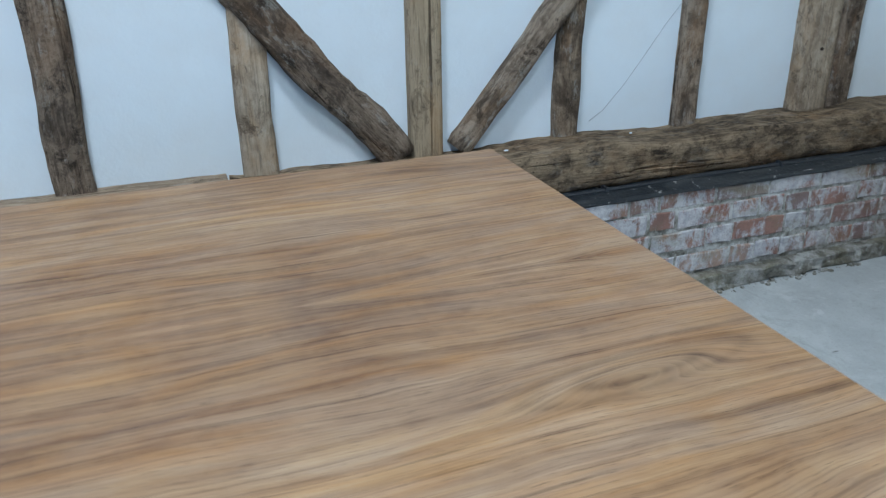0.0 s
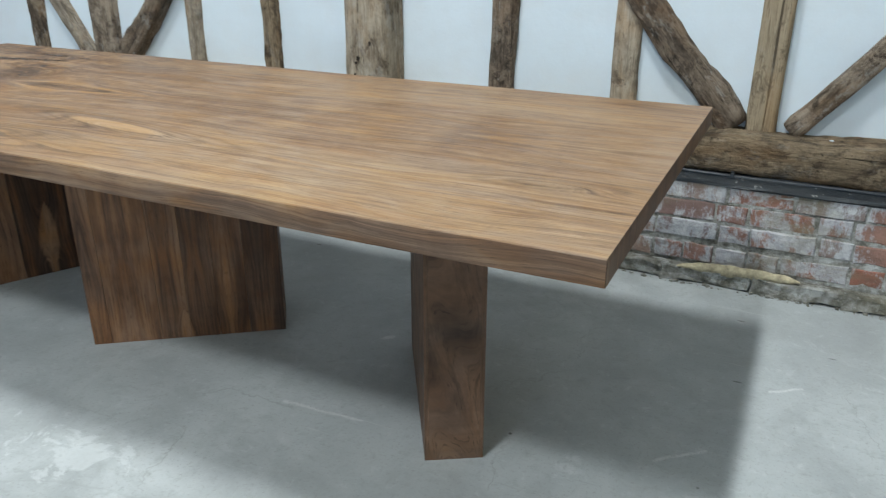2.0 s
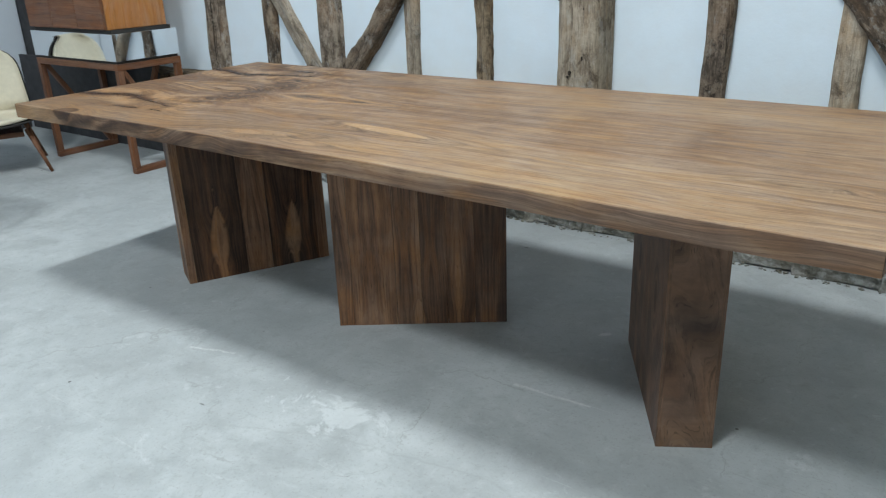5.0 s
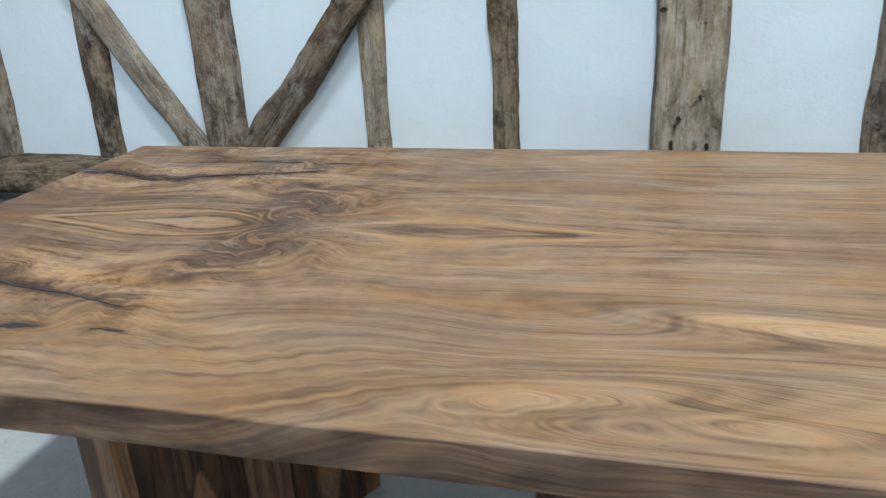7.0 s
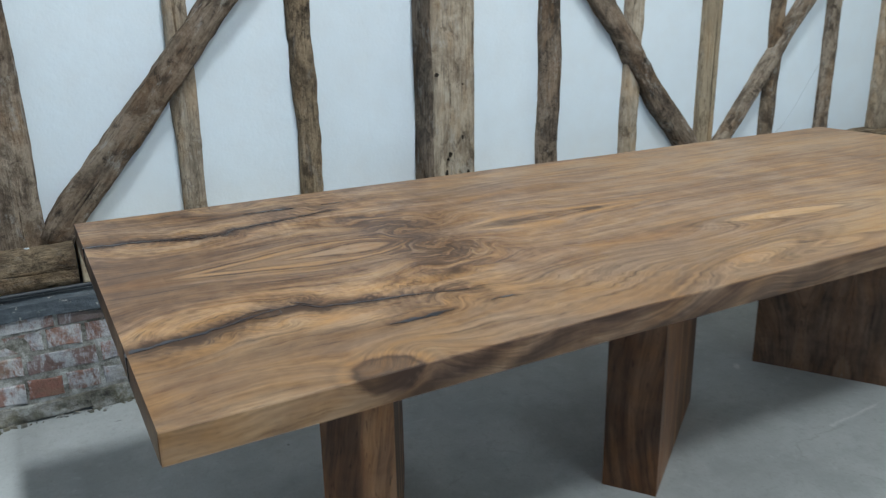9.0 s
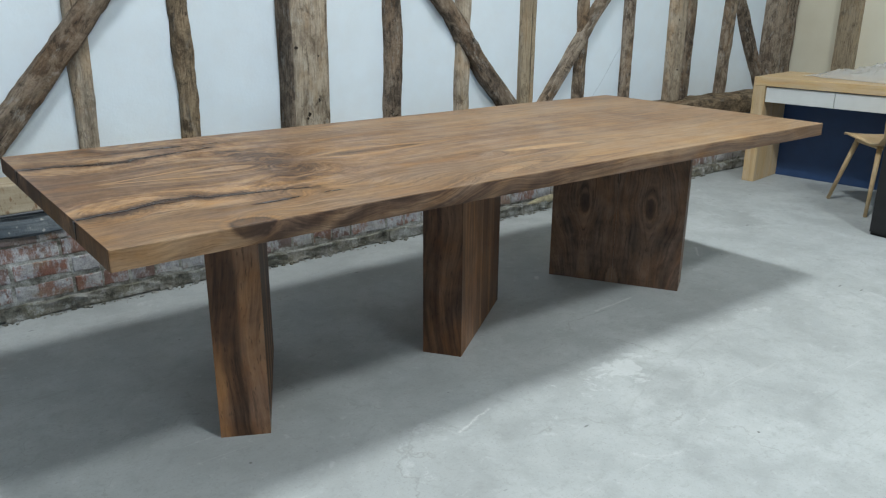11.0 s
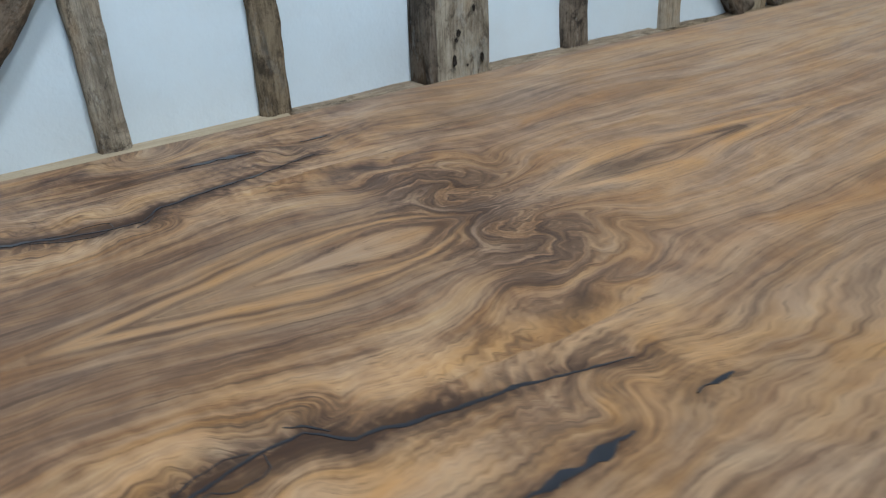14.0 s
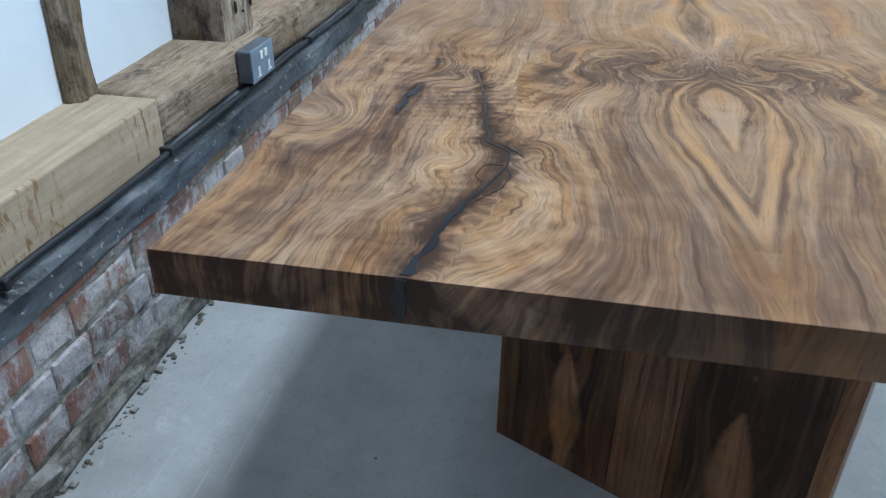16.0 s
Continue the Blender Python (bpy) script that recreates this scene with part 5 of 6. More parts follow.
def leg(parent, corner, toward, width, boards, seed, label, flames=(), knots=(), hearts=None, curl=0.0, eyes=None, wood=None, split=False):
    """A hollow-looking slab leg of vertical boards. corner: its near west corner on the floor; toward: degrees of its long side."""
    th, h = 0.145, TT - TH - 0.0005
    core = part("leg", box_bm(0.012, 0.012, 0.012, width - 0.012, th - 0.012, h - 0.002), wood or walnut_leg, parent, label)
    grain_from(core.data, along(2))
    core.matrix_world = pose(*corner, 0, 0, 0, toward)
    edges = [0.0]
    for wd in boards:
        edges.append(edges[-1] + wd)
    edges = [e * width / edges[-1] for e in edges]
    rnd = random.Random(seed)
    for i, (a, b) in enumerate(zip(edges[:-1], edges[1:])):
        g = 0.0006
        na, nz, nt = (36 if flames else 14), (120 if flames else 60), 12
        loop = [(a + g + (b - a - 2 * g) * k / na, 0.0) for k in range(na)] + [(b - g, th * k / nt) for k in range(nt)]
        loop += [(b - g - (b - a - 2 * g) * k / na, th) for k in range(na)] + [(a + g, th - th * k / nt) for k in range(nt)]
        m = len(loop)
        verts = [(min(max(x, a + g), b - g), y, 0.0 + h * j / nz) for j in range(nz + 1) for x, y in loop]
        faces = [(j * m + k, j * m + (k + 1) % m, (j + 1) * m + (k + 1) % m, (j + 1) * m + k) for j in range(nz) for k in range(m)]
        faces += [tuple(range(m))[::-1], tuple(nz * m + k for k in range(m))]
        ob = raw("board", verts, faces, wood or walnut_leg, core)
        off, mir, stretch = (3.0 if eyes else rnd.uniform(0, 9)), rnd.choice((-1, 1)), rnd.uniform(0.7, 1.2)

        heart = hearts[i] if hearts else rnd.uniform(-0.4, 0.3)

        def fn(x, y, z, a=a, b=b, off=off, mir=mir, stretch=stretch, heart=heart):
            xx = (x - (a + b) / 2) * mir
            v = np.abs(xx + 0.01 * mir) * stretch + 0.35 * y + 0.006 * np.sin(3 * z + off) + 0.004 * np.sin(11 * z + 2 * off)
            if eyes:
                across = np.abs(x - eyes[0]) - eyes[1]
                ring = np.hypot(across, 0.24 * (z - eyes[2]) * np.where(z < eyes[2], 0.85, 1.0)) + 0.010 * np.sin(7 * z + 22 * across) + 0.05 * np.abs(z - eyes[2])
                near = np.exp(-(np.hypot(across, 0.35 * (z - eyes[2])) / 0.07) ** 2)
                v = np.where(np.minimum(y, th - y) < 0.01, ring * near + (1 - near) * (0.8 * np.abs(across) + 0.10 * np.abs(z - eyes[2]) + 0.012 * np.sin(9 * z + 14 * across)), v)
            tone = 0 * x + heart
            gold = 0 * x + 0.15
            for fl in flames:
                f = fl(x, z)
                face = np.minimum(y, th - y) < 0.01
                inside = face / (1 + np.exp(np.clip(-f / 0.12, -60, 60)))
                v = v + face * 0.05 * np.exp(-np.clip(1 - f, 0, 9) / 0.8)
                tone = tone * (1 - inside) + inside * 0.22 - 0.45 * face * np.exp(-((f + 0.12) / 0.16) ** 2)
                gold = gold + 0.25 * inside
            k = 0 * x
            if curl:
                tip = (x > width - 0.004) & (y > 0.004) & (y < th - 0.004)
                v = v + tip * (0.16 * (y - 0.07) * np.sin(z * 9 + 1) + 0.010 * np.sin(z * 17 + y * 40) + 0.05 * np.clip(0.42 - z, 0, 1) * np.sin(y * 30 + z * 8))
                tone = tone + tip * (-0.35 * np.exp(-((z - 0.36) / 0.10) ** 2) + 0.25 * np.sin(z * 21 + y * 34) * np.exp(-((z - 0.22) / 0.14) ** 2))
                k = k + tip * (0.9 * np.exp(-((z - 0.175) / 0.014) ** 2 - ((y - 0.075) / 0.010) ** 2) + 0.45 * np.exp(-((z - 0.28) / 0.03) ** 2 - ((y - 0.07) / 0.02) ** 2))
                gold = gold + 0.5 * tip * np.exp(-((z - 0.02) / 0.05) ** 2)
            end = (x < 0.002) | (x > width - 0.002)
            if not eyes:
                if split:
                    seam = y / th - (0.35 + 0.23 * z / h + 0.02 * np.sin(9 * z))
                    shoulder = 1 / (1 + np.exp(np.clip(-(y / th - 0.80 - 1.6 * np.clip(z - 0.16, 0, 1) - 0.04 * np.sin(19 * z)) / 0.03, -60, 60)))
                    dusky = (1 - shoulder) / (1 + np.exp(np.clip(-seam / 0.03, -60, 60)))
                    tone = np.where(end, 0.25 - 0.95 * dusky, tone) - 0.6 * end * np.exp(-(seam / 0.035) ** 2)
                else:
                    tone = np.where(end, -0.45, tone) - 0.7 * end * np.exp(-((y / th - 0.62 - 0.02 * np.sin(7 * z)) / 0.03) ** 2)
            face = np.minimum(y, th - y) < 0.01
            for kx, kz, kw, kh, ka in knots:
                e = np.hypot((x - kx) / (kw * 1.25), (z - kz) / (kh * 1.1))
                tone = tone + face * (0.38 * np.exp(-((e - 1.35) / 0.22) ** 2) - 0.22 * np.exp(-((e - 1.9) / 0.25) ** 2) + 0.12 * np.exp(-((e - 2.5) / 0.30) ** 2) - 0.5 / (1 + np.exp(np.clip((e - 1.05) / 0.06, -60, 60))))
                k = k + ka * np.exp(-((x - kx) / kw) ** 2 - ((z - kz) / kh) ** 2)
            return z + off, v + off, np.clip(k, 0, 1), np.clip(gold, 0, 1), np.clip(tone, -1.4, 1), 0 * x + curl

        grain_from(ob.data, fn)
    return core


def leg_from(parent, p0, p1, boards, seed, label, flames=(), knots=(), hearts=None, curl=0.0, eyes=None, wood=None, split=False):
    return leg(parent, p0, math.degrees(math.atan2(p1[1] - p0[1], p1[0] - p0[0])), math.hypot(p1[0] - p0[0], p1[1] - p0[1]), boards, seed, label, flames, knots, hearts, curl, eyes, wood, split)


# each leg: one long face from p0 to p1, the block lies to the left of that line
leg_from(table, (0.464, 0.313), (0.733, 0.843), (0.030, 0.213, 0.105, 0.203, 0.043), 11, "dark walnut slab leg with pointed flame grain",
         [candle(0.143, 0.037, 0.15, 0.31), candle(0.450, 0.034, 0.13, 0.28)], (), (0.15, -0.80, 0.02, -0.90, -0.30), split=True)
leg_from(table, (1.245, 0.371), (1.728, 0.714), (0.055, 0.153, 0.090, 0.089, 0.096, 0.111), 12, "walnut slab leg with straight dark streaks",
         [candle(0.287, 0.022, 0.0, 0.10)], (), (0.08, 0.05, -0.10, -0.45, 0.05, -0.55))
leg_from(table, (2.141, 0.812), (2.440, 0.304), (1, 1.0), 13, "dark walnut slab leg with paired crotch eyes",
         [candle(0.295, 0.030, 0.0, 0.09)], [(0.15, 0.365, 0.016, 0.040, 0.8), (0.44, 0.365, 0.016, 0.040, 0.8)], (-0.12, -0.14), 0.3, (0.295, 0.145, 0.365), walnut_crotch)


# ---- west furniture ----


def stand(at):
    """A frame of square walnut bars on sled feet, with crossed struts at its ends."""
    ob = thing("trestle_stand", at, "brown walnut frame stand with sled feet and crossed struts", "stand")
    w, d, h, t = 0.93, 0.44, 0.665, 0.038
    s = 0.0

    def bar(name, a, b, ax, tt=t):
        nonlocal s
        s += 1.7
        lo = [min(p, q) for p, q in zip(a, b)]
        hi = [max(p, q) for p, q in zip(a, b)]
        bx = [lo[i] - (0 if i == ax else tt / 2) for i in range(3)] + [hi[i] + (0 if i == ax else tt / 2) for i in range(3)]
        return wood_box(name, bx, rosewood, ob, ax, seed=s)

    for x in (t / 2, w - t / 2):
        for y in (t / 2, d - t / 2):
            bar("leg", (x, y, t), (x, y, h - t), 2)
        bar("sled_foot", (x, 0, t / 2), (x, d, t / 2), 1)
        bar("top_rail", (x, 0, h - t / 2), (x, d, h - t / 2), 1)
        for a, b in (((x, t, h - t), (x, d - t, t)),):
            st = part("strut", bar_bm(a, b, 0.028, bevel=0.002), rosewood, ob)
            grain_from(st.data, along(2, s))
    for y in (t / 2, d - t / 2):
        bar("long_rail", (t, y, h - t / 2), (w - t, y, h - t / 2), 0)
    st = part("strut", bar_bm((0.22, d - 0.03, h - t), (0.50, d - 0.03, 0.25), 0.03, bevel=0.002), rosewood, ob)
    grain_from(st.data, along(2, 3.3))
    st = part("strut", bar_bm((0.72, d - 0.03, h - t), (0.50, d - 0.03, 0.25), 0.03, bevel=0.002), rosewood, ob)
    grain_from(st.data, along(2, 4.3))
    return ob


stand((-2.19, 1.205, 0.0))
cab = thing("sideboard", (-2.19, 1.205, 0.665), "wooden cabinet on a mirrored plinth standing on a frame", "cabinet")
part("plinth_base", box_bm(0.01, 0.01, 0.0, 0.92, 0.43, 0.016, 0.001), shadow_line, cab)
part("plinth", box_bm(0.0, 0.0, 0.016, 0.93, 0.44, 0.172, 0.001), mirror, cab, "mirror-faced plinth")
part("shadow_gap", box_bm(0.03, 0.02, 0.172, 0.90, 0.42, 0.192), shadow_line, cab)
body = part("carcass", box_bm(0.012, 0.022, 0.192, 0.868, 0.42, 0.86, 0.003), teak, cab, "orange teak carcass")
grain_from(body.data, along(2, 0.4))
for i, (a, b) in enumerate(((0.010, 0.296), (0.299, 0.583), (0.586, 0.866))):
    dr = part("door", box_bm(a, 0.0, 0.196, b, 0.020, 0.856, 0.002), rosewood, cab, "dark brown veneered door")
    grain_from(dr.data, along(0, 0.9 * i))


def shell_chair(at, turn):
    """A low upholstered shell chair with a rounded back and splayed wooden legs."""
    ob = thing("lounge_chair", at, "cream leather shell chair with dark edge and splayed wooden legs", "chair", turn=turn)
    # shell: profile from seat front up to the top of the back, local -y is the front
    prof = [(-0.30, 0.305), (-0.22, 0.290), (-0.10, 0.272), (0.02, 0.262), (0.09, 0.268), (0.135, 0.290), (0.165, 0.325)]
    wid = [0.25, 0.275, 0.285, 0.29, 0.29, 0.288, 0.286]
    for k in range(1, 15):
        t = math.sin(k / 14 * math.pi / 2)
        prof.append((0.165 + 0.085 * t, 0.325 + 0.440 * t))
        wid.append(0.285 * (1 - 0.13 * t) * max(0.25, (1 - max(0.0, (t - 0.55) / 0.45) ** 3.2)) ** 0.5)
    m = 15
    for name, off, mat, lab in (("cushion", 0.026, leather, "cream leather upholstery"), ("shell", 0.0, shadow_line, "dark outer shell edge")):
        verts, faces = [], []
        for layer in (0, 1):
            for (y, z), w in zip(prof, wid):
                for k in range(m):
                    s = -1 + 2 * k / (m - 1)
                    curl = 0.07 * abs(s) ** 2.4
                    up = min(1.0, max(0.0, (0.365 - z) / 0.08))
                    th = (0.018 if name == "shell" else 0.030) * (1 - 0.5 * abs(s) ** 6)
                    ww = w + (0.006 if name == "shell" else -0.004)
                    yy = y - (1 - up) * (curl + off + th * layer)
                    zz = z + up * curl * 0.6 + (off + th * layer) * (0.15 + 0.85 * up)
                    verts.append((s * ww, yy, zz))
        n = len(prof)
        for layer in (0, 1):
            o = layer * n * m
            for i in range(n - 1):
                for k in range(m - 1):
                    q = (o + i * m + k, o + i * m + k + 1, o + (i + 1) * m + k + 1, o + (i + 1) * m + k)
                    faces.append(q if layer else q[::-1])
        o = n * m
        rim = [k for k in range(m)] + [i * m + m - 1 for i in range(1, n)] + [(n - 1) * m + k for k in range(m - 2, -1, -1)] + [i * m for i in range(n - 2, 0, -1)]
        for a, b in zip(rim, rim[1:] + rim[:1]):
            faces.append((a, b, b + o, a + o))
        raw(name, verts, faces, mat, ob, lab, True)
    wood_box("seat_frame", (-0.20, -0.20, 0.228, 0.20, 0.12, 0.259), rosewood, ob, 0)
    for sx in (-1, 1):
        for ya, yb in ((-0.20, -0.27), (0.12, 0.24)):
            lg = part("leg", bar_bm((sx * 0.22, ya, 0.275), (sx * 0.31, yb, 0.0), 0.036, 0.020, 8), rosewood, ob, smooth=True)
            grain_from(lg.data, along(2, sx + ya))
    return ob


shell_chair((-2.20, 0.80, 0.0), 66)


def cabriole(parent, x, y, sx, sy, h, name="leg"):
    """A curved leg that bulges at the knee and turns out at the foot."""
    verts, faces, m, n = [], [], 10, 26
    for i in range(n + 1):
        t = i / n
        z = h * t
        out = 0.026 * math.sin((t - 0.38) * math.pi * 1.75) * (0.8 if t > 0.38 else 0.55) + 0.030 * (1 - t) ** 5
        r = 0.012 + 0.030 * min(1.0, max(0.0, (t - 0.20) / 0.60)) ** 1.6 + 0.009 * (1 - t) ** 9
        for k in range(m):
            a = 2 * math.pi * k / m
            verts.append((x + sx * out + math.cos(a) * r, y + sy * out + math.sin(a) * r, z))
    for i in range(n):
        faces += [(i * m + k, i * m + (k + 1) % m, (i + 1) * m + (k + 1) % m, (i + 1) * m + k) for k in range(m)]
    faces += [tuple(range(m))[::-1], tuple(n * m + k for k in range(m))]
    return raw(name, verts, faces, ivory, parent, "", True)


def commode(at, turn):
    """An ivory dressing table with bombe sides, a moulded top and cabriole legs. Its near corner is at the origin."""
    ob = thing("dressing_table", at, "ivory lacquered dressing table with curved sides and cabriole legs", "table", turn=turn)
    w, d = 0.95, 0.42
    for x, sx in ((-0.03, 1), (-w + 0.03, -1)):
        for y, sy in ((-0.03, 1), (-d + 0.03, -1)):
            cabriole(ob, x, y, sx, sy, 0.634)
    # bulging body
    verts, faces, nz, m = [], [], 14, 44
    for j in range(nz + 1):
        t = j / nz
        b = 0.050 * math.sin(t * math.pi * 0.95 + 0.15) + 0.004
        for k in range(m):
            a = 2 * math.pi * k / m
            cx, sy = math.cos(a), math.sin(a)
            q = (abs(cx) ** 6 + abs(sy) ** 6) ** (1 / 6)
            px, py = cx / q, sy / q
            skirt = 0.055 * (0.5 + 0.5 * math.cos(px * math.pi * 2)) if j == 0 else 0.0
            verts.append((-w / 2 + px * (w / 2 - 0.055 + b), -d / 2 + py * (d / 2 - 0.045 + b * 0.8), 0.335 + 0.295 * t + skirt))
    for j in range(nz):
        faces += [(j * m + k, j * m + (k + 1) % m, (j + 1) * m + (k + 1) % m, (j + 1) * m + k) for k in range(m)]
    faces += [tuple(range(m))[::-1], tuple(nz * m + k for k in range(m))]
    raw("body", verts, faces, ivory, ob, "", True)
    part("top", box_bm(-w - 0.015, -d - 0.015, 0.632, 0.015, 0.015, 0.662, 0.011, 3), ivory, ob)
    part("top_slab", box_bm(-w + 0.01, -d + 0.01, 0.662, -0.01, -0.01, 0.688, 0.006, 2), ivory, ob)
    return ob


commode((-0.805, 0.105, 0.0), 4)

# ---- east furniture ----


def desk(at):
    """A waterfall desk of pale oak with grey drawers and a blue back panel; local +x goes along its front, +y to its back."""
    ob = thing("desk", at, "pale oak desk with grey drawers and dark blue back panel", "desk", turn=-83)
    w, d, h, t = 1.55, 0.60, 0.735, 0.085
    wood_box("side_panel", (0, 0, 0, t, d, h - 0.0605), oak, ob, 2, seed=1.0)
    wood_box("side_panel", (w - t, 0, 0, w, d, h - 0.0605), oak, ob, 2, seed=2.0)
    wood_box("desktop", (0, 0, h - 0.06, w, d, h), oak, ob, 0, seed=3.0)
    part("back_panel", box_bm(t, 0.38, 0.0, w - t, 0.41, h - 0.062, 0.002), blue_paint, ob, "dark blue painted back panel")
    part("drawer_case", box_bm(t + 0.002, 0.04, h - 0.165, w - t - 0.002, 0.38, h - 0.063), blue_paint, ob)
    n = 3
    for i in range(n):
        a = t + 0.003 + (w - 2 * t - 0.006) * i / n
        b = t + 0.003 + (w - 2 * t - 0.006) * (i + 1) / n - 0.004
        part("drawer_front", box_bm(a, 0.012, h - 0.168, b, 0.038, h - 0.066, 0.002), grey_drawer, ob, "pale grey drawer front")
    return ob


desk((4.70, 1.40, 0.0))


def wrap_heap(at):
    bm = bmesh.new()
    bmesh.ops.create_grid(bm, x_segments=60, y_segments=36, size=0.5)
    for v in bm.verts:
        x, y = v.co.x * 0.95, v.co.y * 0.46
        e = max(0.0, 1 - (v.co.x / 0.5) ** 4) * max(0.0, 1 - (v.co.y / 0.5) ** 4)
        r = noise.noise((x * 6, y * 6, 1)) + 0.6 * abs(noise.noise((x * 15, y * 15, 4))) + 0.3 * abs(noise.noise((x * 34, y * 34, 7)))
        v.co = Vector((x + 0.02 * r, y + 0.02 * noise.noise((x * 9, y * 9, 5)), 0.004 + e * (0.35 + 1.3 * (0.5 - v.co.x)) * (0.045 + 0.085 * max(0, r + 0.45))))
    ob = part("plastic_wrap", bm, wrap, smooth=True)
    ob.matrix_world = pose(*at, 0, 0, 80)
    return tagged(ob, "crumpled clear plastic wrapping lying on the desk", "plastic wrap")


wrap_heap((5.16, 0.72, 0.736))


def ply_chair(at, turn):
    """A bent plywood chair; local -y is its front."""
    ob = thing("plywood_chair", at, "bent plywood chair in pale wood with splayed legs", "chair", turn=turn)
    prof = [(-0.22, 0.425), (-0.18, 0.437), (-0.05, 0.430), (0.10, 0.415), (0.17, 0.43), (0.205, 0.48), (0.225, 0.56), (0.245, 0.66), (0.262, 0.76)]
    wid = [0.19, 0.205, 0.21, 0.195, 0.185, 0.18, 0.185, 0.195, 0.17]
    verts, faces, m, n = [], [], 11, len(prof)
    for layer in (0, 1):
        for (y, z), w in zip(prof, wid):
            for k in range(m):
                s = -1 + 2 * k / (m - 1)
                verts.append((s * w, y - (0.02 * s * s if z > 0.5 else 0) + (0.010 * layer if z > 0.46 else 0), z + (0.012 * s * s if z < 0.46 else 0) - (0.010 * layer if z < 0.46 else 0)))
    for layer in (0, 1):
        o = layer * n * m
        for i in range(n - 1):
            for k in range(m - 1):
                q = (o + i * m + k, o + i * m + k + 1, o + (i + 1) * m + k + 1, o + (i + 1) * m + k)
                faces.append(q if not layer else q[::-1])
    o = n * m
    rim = [k for k in range(m)] + [i * m + m - 1 for i in range(1, n)] + [(n - 1) * m + k for k in range(m - 2, -1, -1)] + [i * m for i in range(n - 2, 0, -1)]
    for a, b in zip(rim, rim[1:] + rim[:1]):
        faces.append((b, a, a + o, b + o))
    sh = raw("seat_shell", verts, faces, oak, ob, "", True)
    grain_from(sh.data, along(1, 2.0))
    for sx in (-1, 1):
        for ya, yb in ((-0.13, -0.24), (0.12, 0.22)):
            lg = part("leg", bar_bm((sx * 0.14, ya, 0.416), (sx * 0.215, yb, 0.0), 0.034, 0.022, 8), oak, ob, smooth=True)
            grain_from(lg.data, along(2, sx + ya))
        fr = part("side_rail", bar_bm((sx * 0.14, -0.15, 0.405), (sx * 0.14, 0.14, 0.405), 0.026, 0.026, 8), oak, ob, smooth=True)
        grain_from(fr.data, along(1, sx))
    return ob


ply_chair((4.70, 0.43, 0.0), 143)


def black_screen(at, turn):
    ob = thing("black_cabinet", at, "matt black board-sided cabinet", "cabinet", turn=turn)
    part("carcass", box_bm(0, -0.55, 0.0, 0.45, 0.0, 0.88, 0.002), black_board, ob)
    part("door", box_bm(-0.020, -0.548, 0.02, -0.001, -0.002, 0.878, 0.002), black_board, ob)
    return ob


black_screen((4.06, 0.20, 0.0), -4)

# ---- bricks, last ----
plinth = part("brick_plinth", box_bm(W, 1.7040, 0.0, E_, 1.86, 0.378), mortar, wall_north, "old limewashed brick plinth with crumbling pointing")


def brick_mesh(l, h, seed, rough=0.004):
    """A worn brick, its face at local -y, its foot at z 0."""
    bm = box_bm(0, 0, 0, l, 0.05, h)
    bmesh.ops.subdivide_edges(bm, edges=[e for e in bm.edges if abs(e.verts[0].co.x - e.verts[1].co.x) > 0.01], cuts=3)
    bmesh.ops.subdivide_edges(bm, edges=[e for e in bm.edges if abs(e.verts[0].co.z - e.verts[1].co.z) > 0.03 and max(v.co.y for v in e.verts) < 0.001], cuts=1)
    bmesh.ops.bevel(bm, geom=[e for e in bm.edges if e.calc_length() > 0.02 and all(v.co.y < 0.001 for v in e.verts) and len(e.link_faces) == 2 and abs(e.calc_face_angle(0)) > 0.5], offset=0.004, segments=1, affect="EDGES")
    for v in bm.verts:
        if v.co.y < 0.02:
            v.co += noise.noise_vector((v.co.x * 14 + seed * 7, v.co.y * 9, v.co.z * 14)) * rough
            v.co += noise.noise_vector((v.co.x * 55 + seed * 3, 4, v.co.z * 55)) * rough * 0.6
    me = bpy.data.meshes.new("brick")
    bm.to_mesh(me)
    bm.free()
    return me


rnd = random.Random(5)
LONG = [brick_mesh(0.214, 0.066, i) for i in range(5)]
HEAD = [brick_mesh(0.102, 0.066, 20 + i) for i in range(4)]
BASE = [brick_mesh(0.310, 0.056, 40 + i, 0.014) for i in range(4)]
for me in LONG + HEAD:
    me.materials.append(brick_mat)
for me in BASE:
    me.materials.append(stone)
for z, kind in ((0.310, "LLLHL"), (0.236, "HLHHHL"), (0.158, "HHLLHL"), (0.070, "HHHLHH")):
    x, i = W + 0.02 + rnd.uniform(0, 0.12), 0
    while x < E_ - 0.25:
        lng = kind[i % len(kind)] == "L"
        ob = new("brick", rnd.choice(LONG if lng else HEAD))
        ob.parent = plinth
        ob.matrix_world = pose(x, 1.700 + rnd.uniform(-0.004, 0.003), z + rnd.uniform(-0.003, 0.003) , 0, rnd.uniform(-0.5, 0.5), rnd.uniform(-0.6, 0.6))
        x += (0.212 if lng else 0.100) + rnd.uniform(0.009, 0.014)
        i += 1 if rnd.random() > 0.15 else 2
x = W + 0.02
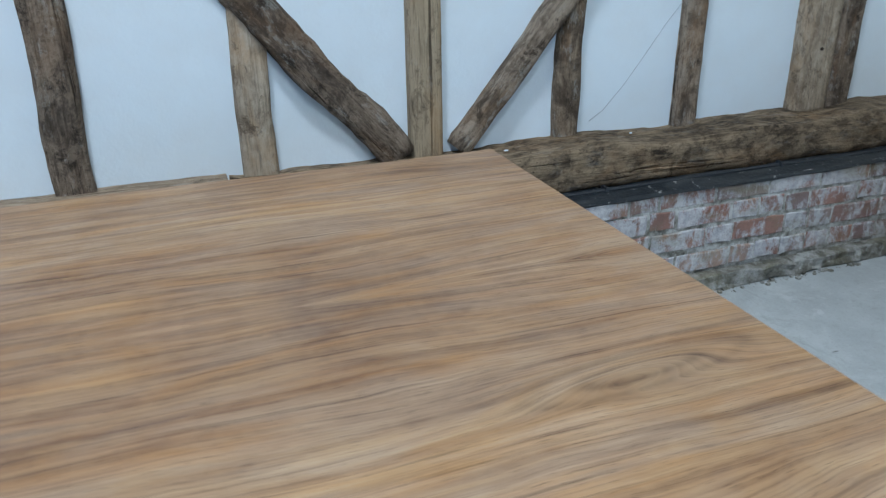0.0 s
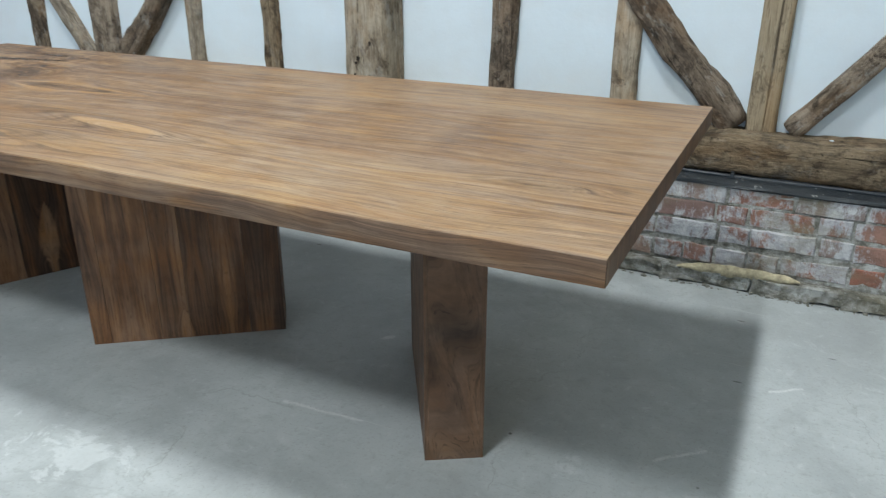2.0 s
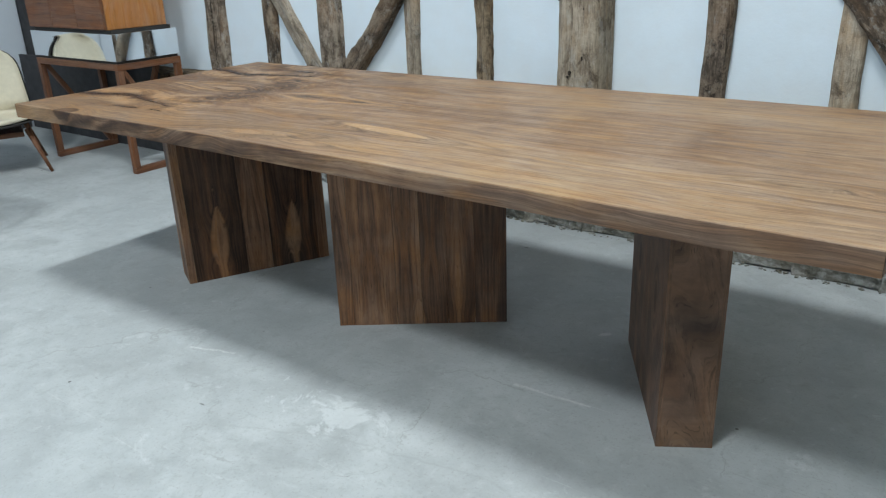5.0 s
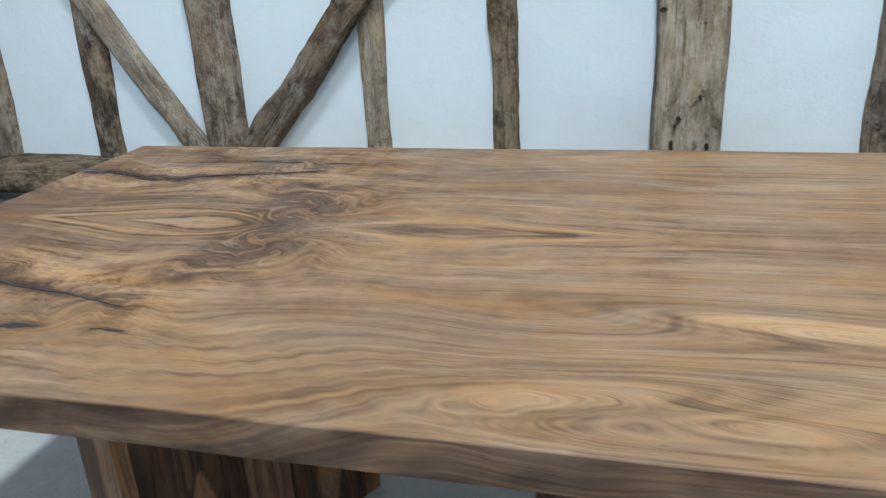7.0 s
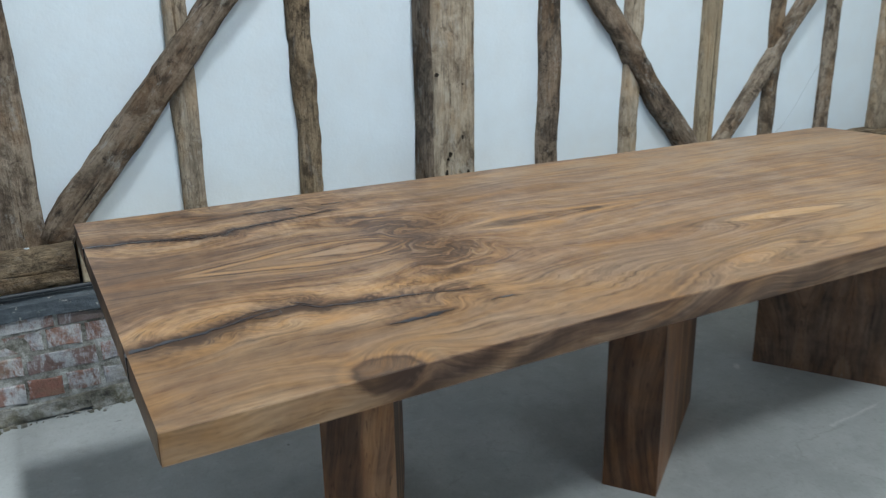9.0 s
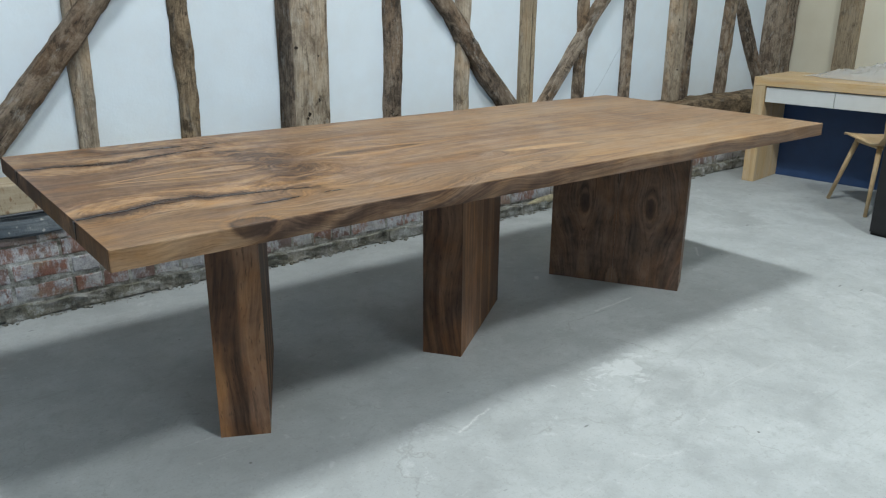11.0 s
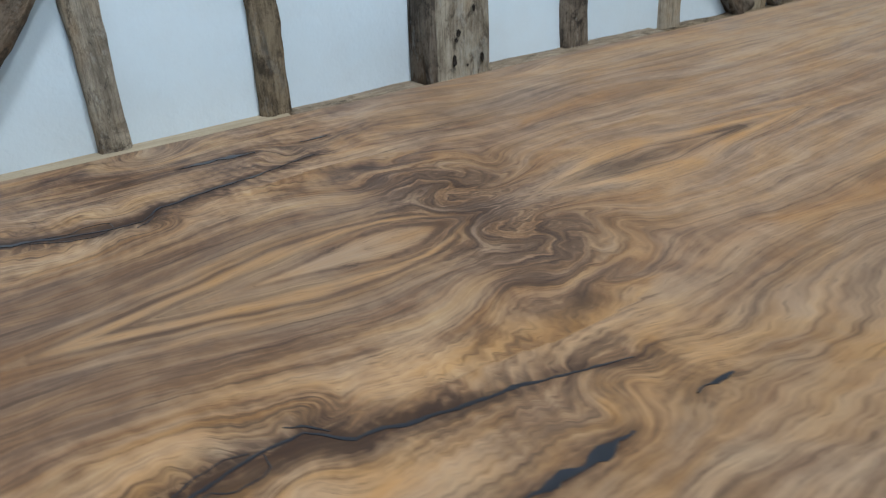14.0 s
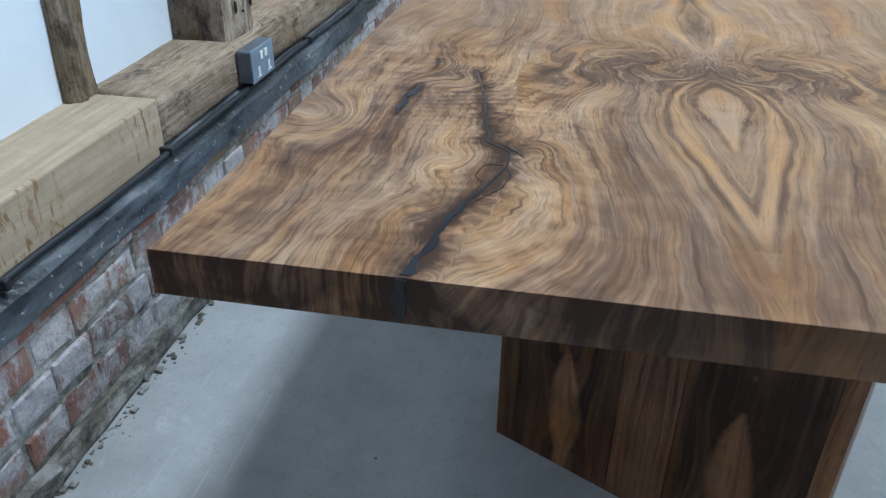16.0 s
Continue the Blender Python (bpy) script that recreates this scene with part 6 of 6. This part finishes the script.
while x < E_ - 0.32:
    ob = new("stone", rnd.choice(BASE))
    ob.parent = plinth
    ob.matrix_world = pose(x, 1.686 - 0.036 * min(1.0, max(0.0, (x - 1.6) / 1.2)) + rnd.uniform(-0.006, 0.005), 0.002, 0, 0, rnd.uniform(-1, 1))
    x += 0.306 + rnd.uniform(-0.004, 0.006)
strip("mortar_bed", 2.403, E_, [(1.707, 0.352), (1.704, 0.362), (1.708, 0.370), (1.735, 0.374), (1.80, 0.374), (1.80, 0.352)], 0.010, mortar, plinth, 6.0, step=0.03, label="crumbly grey mortar bed on the top course")
foam_bm = bmesh.new()
bmesh.ops.create_grid(foam_bm, x_segments=30, y_segments=6, size=0.5)
for v in foam_bm.verts:
    u, w = v.co.x, v.co.y
    h = 0.024 * (1 - (2 * u) ** 4) * (1 + 0.4 * noise.noise((u * 9, 0, 2)))
    v.co = Vector((3.02 + 0.42 * u, 1.662 - 0.012 * max(0.0, 1 - (2 * w) ** 2) * (1 + 0.6 * noise.noise((u * 14, w * 3, 1))), 0.064 + 0.012 * u + 2 * w * h))
part("mortar_patch", foam_bm, ochre, plinth, "yellow ochre strip of filler along the base course", True)


def rubble(x0, x1, count):
    """Loose crumbs of mortar and brick along the foot of the wall."""
    rd = random.Random(17)
    verts, faces = [], []
    for _ in range(count):
        x = rd.uniform(x0, x1)
        foot = 1.684 - 0.036 * min(1.0, max(0.0, (x - 1.6) / 1.2))
        size = 0.002 + 0.009 * rd.random() ** 3
        c = Vector((x, foot - abs(rd.gauss(0, 0.013)), size * 0.35))
        base = len(verts)
        for k in range(8):
            p = Vector(((k & 1) - 0.5, (k >> 1 & 1) - 0.5, (k >> 2) - 0.5)) * size * 1.6
            p = Vector((p.x * rd.uniform(0.6, 1.3), p.y * rd.uniform(0.6, 1.2), p.z * rd.uniform(0.4, 0.7)))
            verts.append(tuple(c + p))
        faces += [tuple(base + i for i in q) for q in ((0, 2, 3, 1), (4, 5, 7, 6), (0, 1, 5, 4), (2, 6, 7, 3), (0, 4, 6, 2), (1, 3, 7, 5))]
    ob = raw("rubble", verts, faces, stone)
    return tagged(ob, "pale crumbs of mortar along the foot of the brick wall", "rubble", kind="stuff")


rubble(-3.3, 4.6, 900)
